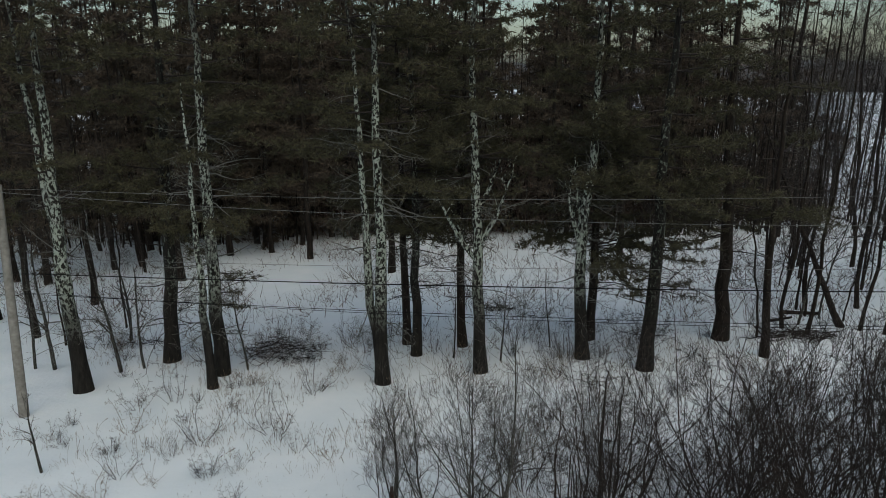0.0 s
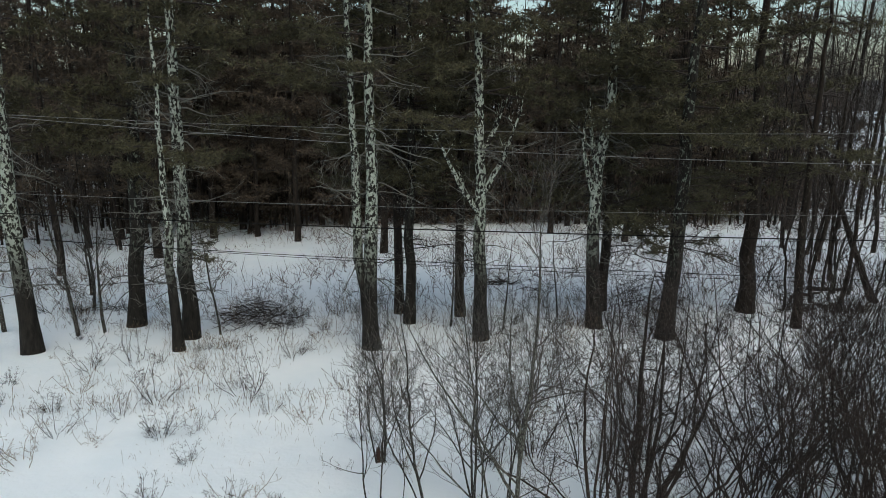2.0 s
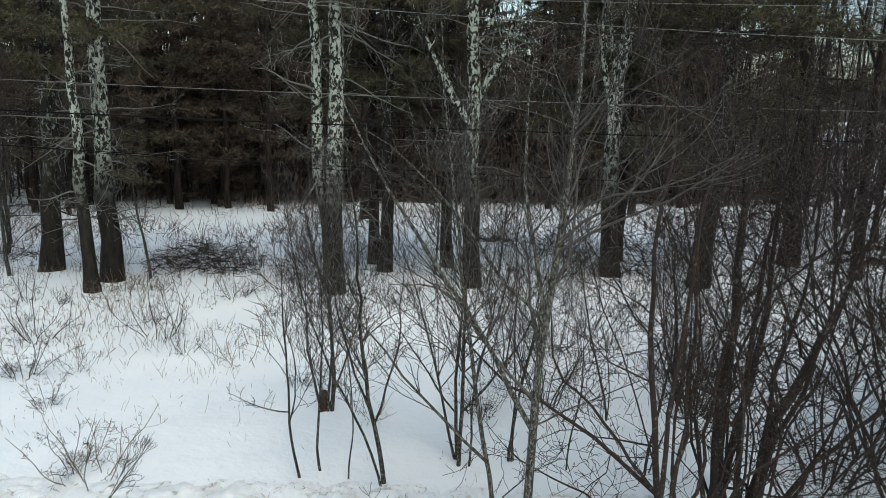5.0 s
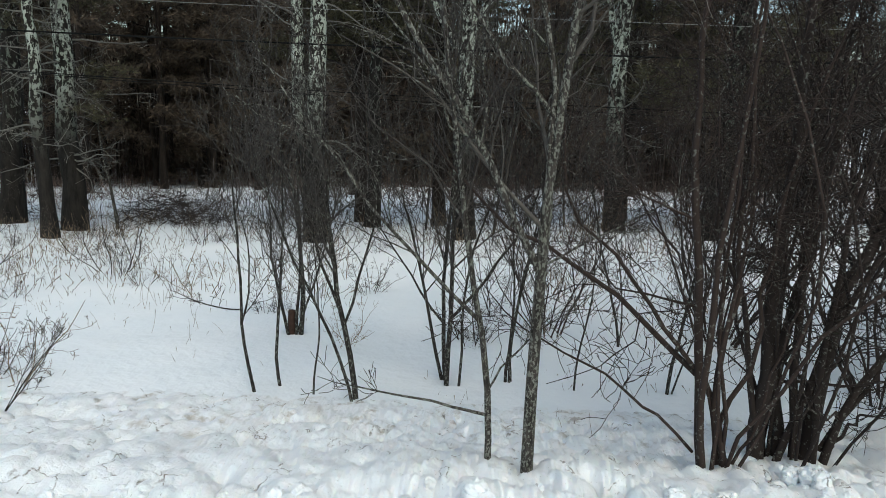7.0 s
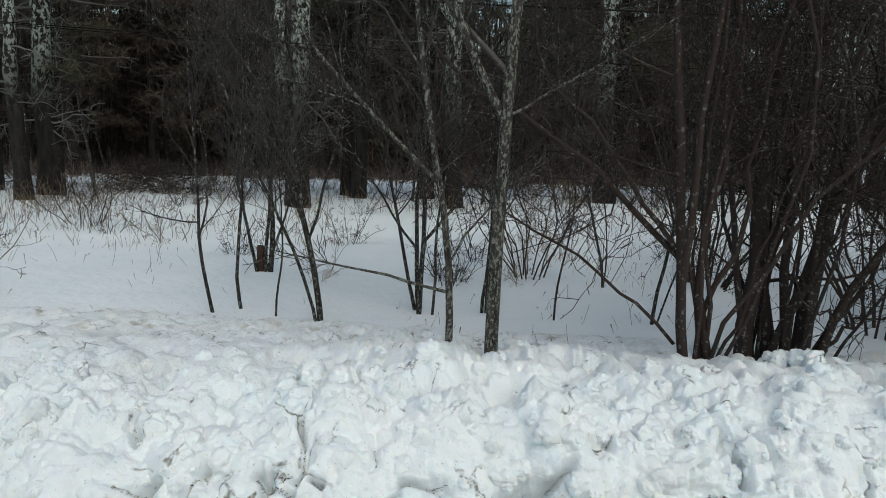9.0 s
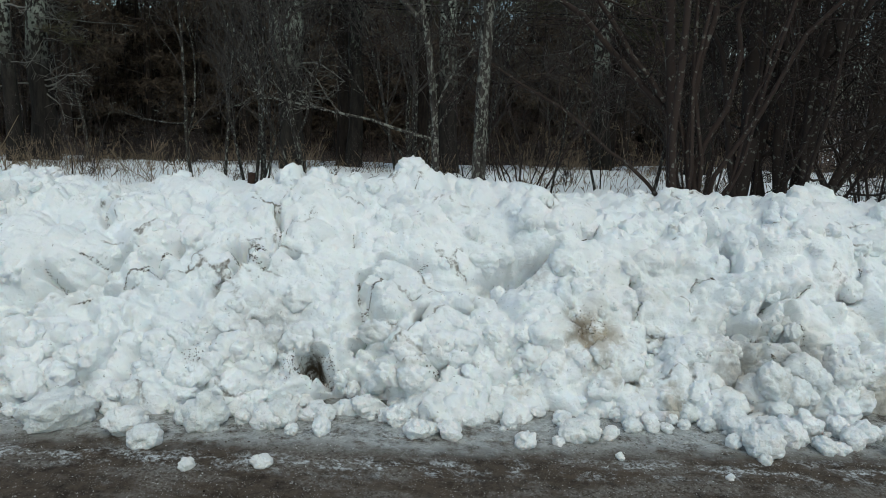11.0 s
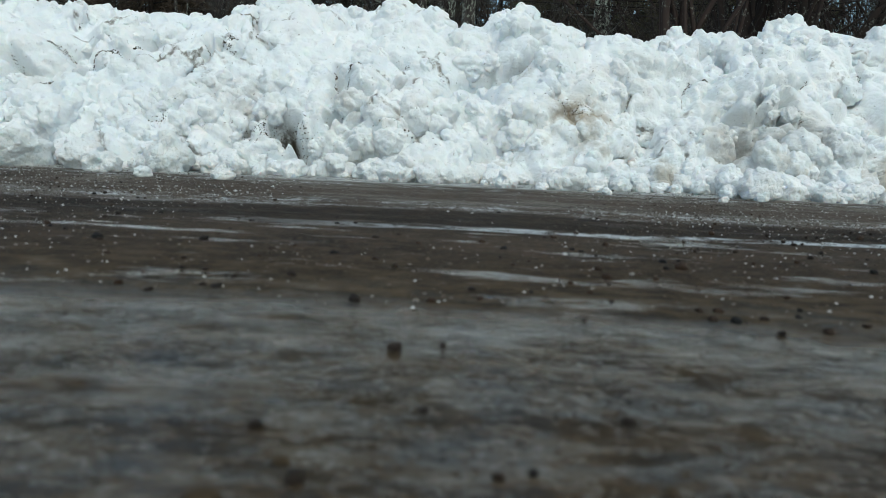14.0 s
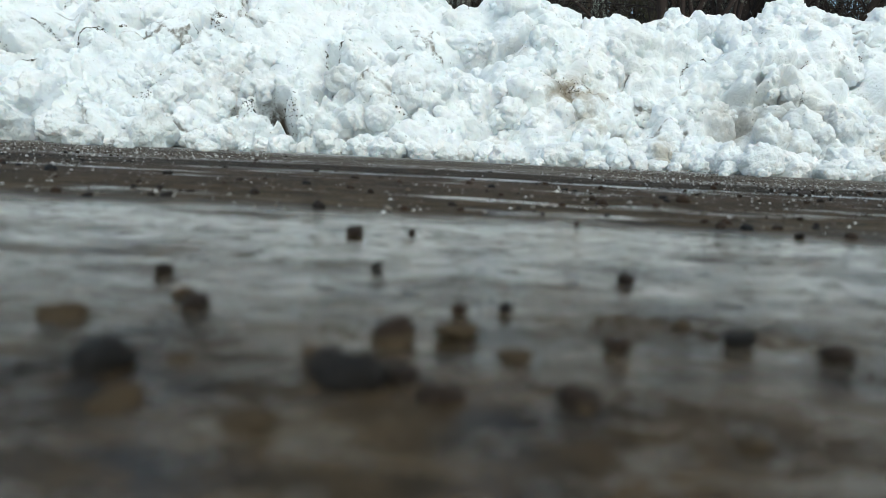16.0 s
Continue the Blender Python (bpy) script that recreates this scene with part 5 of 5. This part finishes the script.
SHRUB_PLACES += [(rng.uniform(-15, -1), rng.uniform(15.5, 27.5), rng.uniform(0.4, 0.9)) for _ in range(34)]
SHRUB_PLACES += [(rng.uniform(0, 9), rng.uniform(17, 29), rng.uniform(0.6, 1.1)) for _ in range(26)]
SHRUB_PLACES += [(rng.uniform(-17, 12), rng.uniform(26.5, 31), rng.uniform(0.7, 1.3)) for _ in range(36)]
for k, (bx, by, size) in enumerate(SHRUB_PLACES):
    m = pose(bx, by, stand(bx, by), 0, 0, rng.uniform(0, 360)) @ Matrix.Scale(size, 4)
    if k < 3:
        SHRUBS[k].matrix_basis = m
    else:
        copy_thing(SHRUBS[k % 3], m)


def weeds():
    rng = np.random.default_rng(12)
    cx, cy = rng.uniform(-16, 12, 9000), rng.uniform(14.3, 31, 9000)
    keep = value_noise(np.stack((cx, cy, 0 * cx), -1), 0.45, 7) > rng.uniform(-0.3, 0.7, 9000)
    keep &= (cy > 17.5) | (rng.uniform(size=9000) < 0.5)
    cx, cy = cx[keep][:1900], cy[keep][:1900]
    n = rng.integers(1, 6, len(cx))
    x = np.repeat(cx, n) + rng.normal(0, 0.18, n.sum())
    y = np.repeat(cy, n) + rng.normal(0, 0.18, n.sum())
    z = land(x, y)
    z = np.where(y < 15.3, np.maximum(z, np.interp(y - foot(x), BANK_Y, BANK_Z)), z)
    g = Geo()
    for x1, y1, z1 in zip(x, y, z):
        h = (rng.uniform(0.05, 0.28) if rng.uniform() < 0.85 else rng.uniform(0.28, 0.6)) * (0.7 if y1 < 18 else 1.15)
        pts = wander((x1, y1, z1 - 0.04), (rng.normal(0, 0.3), rng.normal(0, 0.3), 1), h, rng, 3, 0.14, -0.03)
        thin = 0.5 if y1 < 18.5 else 0.85
        g.tube(pts, np.array((0.0055, 0.0048, 0.004, 0.003)) * thin, 3)
        if rng.uniform() < 0.3:
            g.tube(np.array((pts[-2], pts[-1], pts[-1] + (pts[-1] - pts[-2]) * 0.25)), np.array((0.004, 0.011, 0.003)) * thin, 4)
    tagged(part("dry_weeds", g, M_WEED), "dry brown weed stalks sticking out of the snow", "weeds", kind="stuff")


weeds()

# ---- snow lumps, chunks and gravel ----
LUMPS = [lump_mesh("snow_lump", 300 + k, 4, 0.85, M_BANK, 1.0) for k in range(7)]
CHUNKS = [lump_mesh("snow_chunk", 320 + k, 4, 0.9, M_LOOSE, 0.8) for k in range(9)]


def lumps_on_bank():
    rng = np.random.default_rng(31)
    count = 980
    x, pick = rng.uniform(-2.2, 3.8, count), rng.uniform(size=count)
    foot_, crest = pick < 0.46, pick > 0.78
    s = np.where(foot_, rng.uniform(0.0, 0.17, count), np.where(crest, rng.uniform(0.42, 0.64, count), rng.uniform(0.17, 0.46, count)))
    size = np.where(foot_, 0.025 + 0.085 * rng.uniform(size=count) ** 1.5, np.where(crest, rng.uniform(0.04, 0.15, count), 0.025 + 0.075 * rng.uniform(size=count) ** 2))
    p, n = bank_surface(x, s)
    at = p + n * (bank_relief(p, p[:, 1]) - size * np.where(foot_, 0.12, 0.26))[:, None]
    at += 0.03 * np.stack((value_noise(p, 6, 60), value_noise(p, 6, 61), value_noise(p, 6, 62)), -1) * np.interp(p[:, 1], [11, 12.5], [1, 0.2])[:, None]
    for k in range(count):
        if np.linalg.norm((at[k] - np.array((0.13, 10.9, 0.06))) * (1, 0.6, 1)) < 0.13:
            continue
        ob = new("snow_lump", LUMPS[k % 7])
        ob.parent = snow_bank
        ob.matrix_basis = turned(*at[k], rng, size[k])
    for k in range(30):
        ob = new("snow_lump", LUMPS[k % 7])
        ob.parent = snow_bank
        dx, dy = rng.normal(0, 0.17), rng.normal(0, 0.12)
        ob.matrix_basis = turned(2.70 + dx, 12.5 + dy, 0.65 - 0.55 * abs(dx) - 0.2 * abs(dy), rng, rng.uniform(0.03, 0.13))


lumps_on_bank()


def dirt_and_shade_in_clefts():
    """Crumbs of road dirt in the clefts and the foot hole, dark also to paint their shade."""
    rng = np.random.default_rng(33)
    places = []
    for line in CLEFTS:
        for (ax, az_), (bx, bz) in zip(line, line[1:]):
            n = int(20 + 1100 * math.hypot(bx - ax, bz - az_))
            t = rng.uniform(0, 1, n)
            places.append(np.stack((ax + (bx - ax) * t + rng.normal(0, 0.003, n), az_ + (bz - az_) * t + rng.normal(0, 0.003, n)), -1))
    for x, z, wide, n in ((0.13, 0.06, 0.055, 700), (-0.25, 0.05, 0.06, 260), (0.62, 0.06, 0.07, 140), (1.18, 0.20, 0.05, 160), (1.9, 0.17, 0.10, 60), (-0.05, 0.14, 0.10, 80), (0.98, 0.40, 0.05, 50)):
        places.append(np.stack((rng.normal(x, wide, n), rng.normal(z, wide * 0.4, n)), -1))
    xz = np.concatenate(places)
    s = np.linspace(0.0, 0.55, 260)
    at = np.zeros((len(xz), 3))
    for i, (x, z) in enumerate(xz):
        p, _ = bank_surface(np.full(260, x), s)
        j = int(np.argmin(np.abs(p[:, 2] - z)))
        at[i] = (x, s[j], 0)
    p, n = bank_surface(at[:, 0], at[:, 1])
    p = p + n * (bank_relief(p, p[:, 1])[:, None] + 0.001) + 0.03 * np.stack((value_noise(p, 6, 60), value_noise(p, 6, 61), value_noise(p, 6, 62)), -1) * np.interp(p[:, 1], [11, 12.5], [1, 0.2])[:, None]
    octa = np.array([(1, 0, 0), (-1, 0, 0), (0, 1, 0), (0, -1, 0), (0, 0, 1), (0, 0, -1)], float)
    tri = np.array([(0, 2, 4), (2, 1, 4), (1, 3, 4), (3, 0, 4), (2, 0, 5), (1, 2, 5), (3, 1, 5), (0, 3, 5)])
    k = len(p)
    size = 0.0010 + 0.0030 * rng.uniform(0, 1, k) ** 3
    v = octa[None] * rng.uniform(0.6, 1.3, (k, 6, 1)) * size[:, None, None] + p[:, None]
    g = Geo()
    g.add(v.reshape(-1, 3), (tri[None] + 6 * np.arange(k)[:, None, None]).reshape(-1, 3))
    tagged(part("dirt", g, M_DIRT_SHADE, snow_bank, "dark road dirt and painted-in crack shade in the clefts", smooth=False), kind="stuff")


dirt_and_shade_in_clefts()


def loose_chunks():
    rng = np.random.default_rng(41)
    spots = [(-0.62, 10.50, 0.15), (-0.38, 10.47, 0.10), (-0.29, 10.40, 0.085), (-0.15, 10.55, 0.12), (0.05, 10.56, 0.09), (-0.04, 10.58, 0.05), (0.24, 10.53, 0.055), (0.14, 10.52, 0.04), (-0.11, 10.27, 0.036),
             (0.10, 10.31, 0.045), (0.67, 10.55, 0.065), (0.56, 10.55, 0.08), (0.92, 10.52, 0.06), (1.22, 10.47, 0.026), (1.54, 10.38, 0.022), (1.72, 10.56, 0.10), (2.24, 10.58, 0.11), (1.22, 10.62, 0.045),
             (1.03, 10.55, 0.03), (1.95, 10.6, 0.06)]
    for _ in range(190):
        y = 10.74 - abs(rng.normal(0, 0.09)) + float(foot(0.6))
        x = rng.uniform(-1.6, 3.2)
        spots.append((x, y + 0.4 * float(foot(x)), float(rng.choice((0.02, 0.03, 0.04, 0.05, 0.065, 0.08)) * rng.uniform(0.8, 1.2))))
    for k, (x, y, size) in enumerate(spots):
        ob = new("snow_chunk", CHUNKS[k % 9])
        ob.matrix_basis = pose(x, y, -0.012 + size * 0.33, rng.uniform(-20, 20), rng.uniform(-20, 20), rng.uniform(0, 360)) @ Matrix.Scale(size, 4)
        tagged(ob, "loose chunk of white snow lying on the wet road edge" if size > 0.045 else "small crumb of icy snow on the wet road edge", "snow chunk", "loose snow chunks")


loose_chunks()


def pebbles():
    rng = np.random.default_rng(51)
    kinds = []
    for k in range(4):
        kinds.append(lump_mesh("pebble", 340 + k, 3, 0.8, M_STONE))
    spots = [(0.70, 8.58, 0.0110), (0.70, 8.636, 0.0084), (0.669, 8.685, 0.0070), (0.778, 8.569, 0.0093), (0.764, 8.614, 0.0095), (0.852, 8.711, 0.0069), (0.864, 8.626, 0.0082), (0.887, 8.616, 0.0083),
             (0.782, 8.647, 0.0046), (0.797, 8.652, 0.0047), (0.747, 8.713, 0.0053), (0.808, 8.571, 0.0089), (0.826, 8.614, 0.0057), (1.025, 9.169, 0.0155), (0.452, 9.204, 0.0111),
             (0.556, 9.004, 0.0061), (0.335, 9.177, 0.0115), (0.755, 8.825, 0.0046), (0.724, 8.811, 0.0096), (1.474, 9.587, 0.0134), (0.758, 8.575, 0.012), (0.752, 8.582, 0.011), (0.768, 8.580, 0.009)]
    for _ in range(60):
        spots.append((rng.uniform(-0.4, 1.9), rng.uniform(8.85, 10.4), rng.uniform(0.003, 0.008)))
    for _ in range(130):
        y = rng.uniform(8.9, 9.75)
        spots.append((0.775 + rng.uniform(-0.68, 0.68) * (y - 8.43), y, rng.uniform(0.003, 0.0095)))
    for k, (x, y, size) in enumerate(spots):
        ob = new("pebble", kinds[k % 4])
        z = -0.010 * max(0.0, (y - 9.2) / 1.2)
        size *= 0.95
        ob.matrix_basis = pose(x, y, z + size * 0.12, rng.uniform(-15, 15), rng.uniform(-15, 15), rng.uniform(0, 360)) @ Matrix.Scale(size, 4)
        tagged(ob, "small dark wet pebble on the icy road", "pebble", "pebbles on the road")


pebbles()


def sand_clumps():
    """Wet clumps of road sand frozen to the ice."""
    rng = np.random.default_rng(53)
    kinds = [lump_mesh("sand_clump", 360 + k, 3, 0.42, M_SAND) for k in range(3)]
    for k, (x, y, size) in enumerate(((0.764, 8.613, 0.0095), (0.781, 8.620, 0.0115), (0.825, 8.617, 0.0066), (0.670, 8.618, 0.0105), (0.715, 8.586, 0.0050), (0.742, 8.552, 0.0091), (0.713, 8.560, 0.0090),
                                      (0.747, 8.593, 0.0086), (0.837, 8.554, 0.0073), (0.853, 8.644, 0.0046), (0.796, 8.600, 0.0075), (0.808, 8.568, 0.0060), (0.690, 8.652, 0.0060))):
        ob = new("sand_clump", kinds[k % 3])
        ob.matrix_basis = pose(x, y, size * 0.06, rng.uniform(-12, 12), rng.uniform(-12, 12), rng.uniform(0, 360)) @ Matrix.Scale(size * 1.1, 4)
        tagged(ob, "small clump of wet tan sand frozen to the icy road", "sand clump", "sand clumps on the road")


sand_clumps()


def grit():
    rng = np.random.default_rng(52)
    g = Geo()
    octa = np.array([(1, 0, 0), (-1, 0, 0), (0, 1, 0), (0, -1, 0), (0, 0, 1), (0, 0, -1)], float)
    tri = np.array([(0, 2, 4), (2, 1, 4), (1, 3, 4), (3, 0, 4), (2, 0, 5), (1, 2, 5), (3, 1, 5), (0, 3, 5)])
    n = 17000
    x = rng.uniform(-1.4, 2.9, n)
    pick = rng.uniform(size=n)
    y = np.where(pick < 0.34, rng.uniform(8.92, 9.7, n), np.where(pick < 0.5, 9.83 + rng.normal(0, 0.07, n), rng.uniform(9.7, 10.75, n)))
    size = rng.uniform(0.0010, 0.0036, n) * np.where(rng.uniform(size=n) < 0.04, 1.7, 1.0) * np.where(y < 9.6, 0.65, 0.85)
    z = -0.010 * np.clip((y - 9.2) / 1.2, 0, 2) + size * 0.3
    v = octa[None] * rng.uniform(0.6, 1.2, (n, 6, 1)) * size[:, None, None] * np.array((1.1, 1.1, 0.7)) + np.stack((x, y, z), -1)[:, None]
    g.add(v.reshape(-1, 3), (tri[None] + 6 * np.arange(n)[:, None, None]).reshape(-1, 3))
    tagged(part("road_grit", g, M_GRIT, smooth=False), "scattered sand and ice grains on the road", "grit", kind="stuff")


grit()
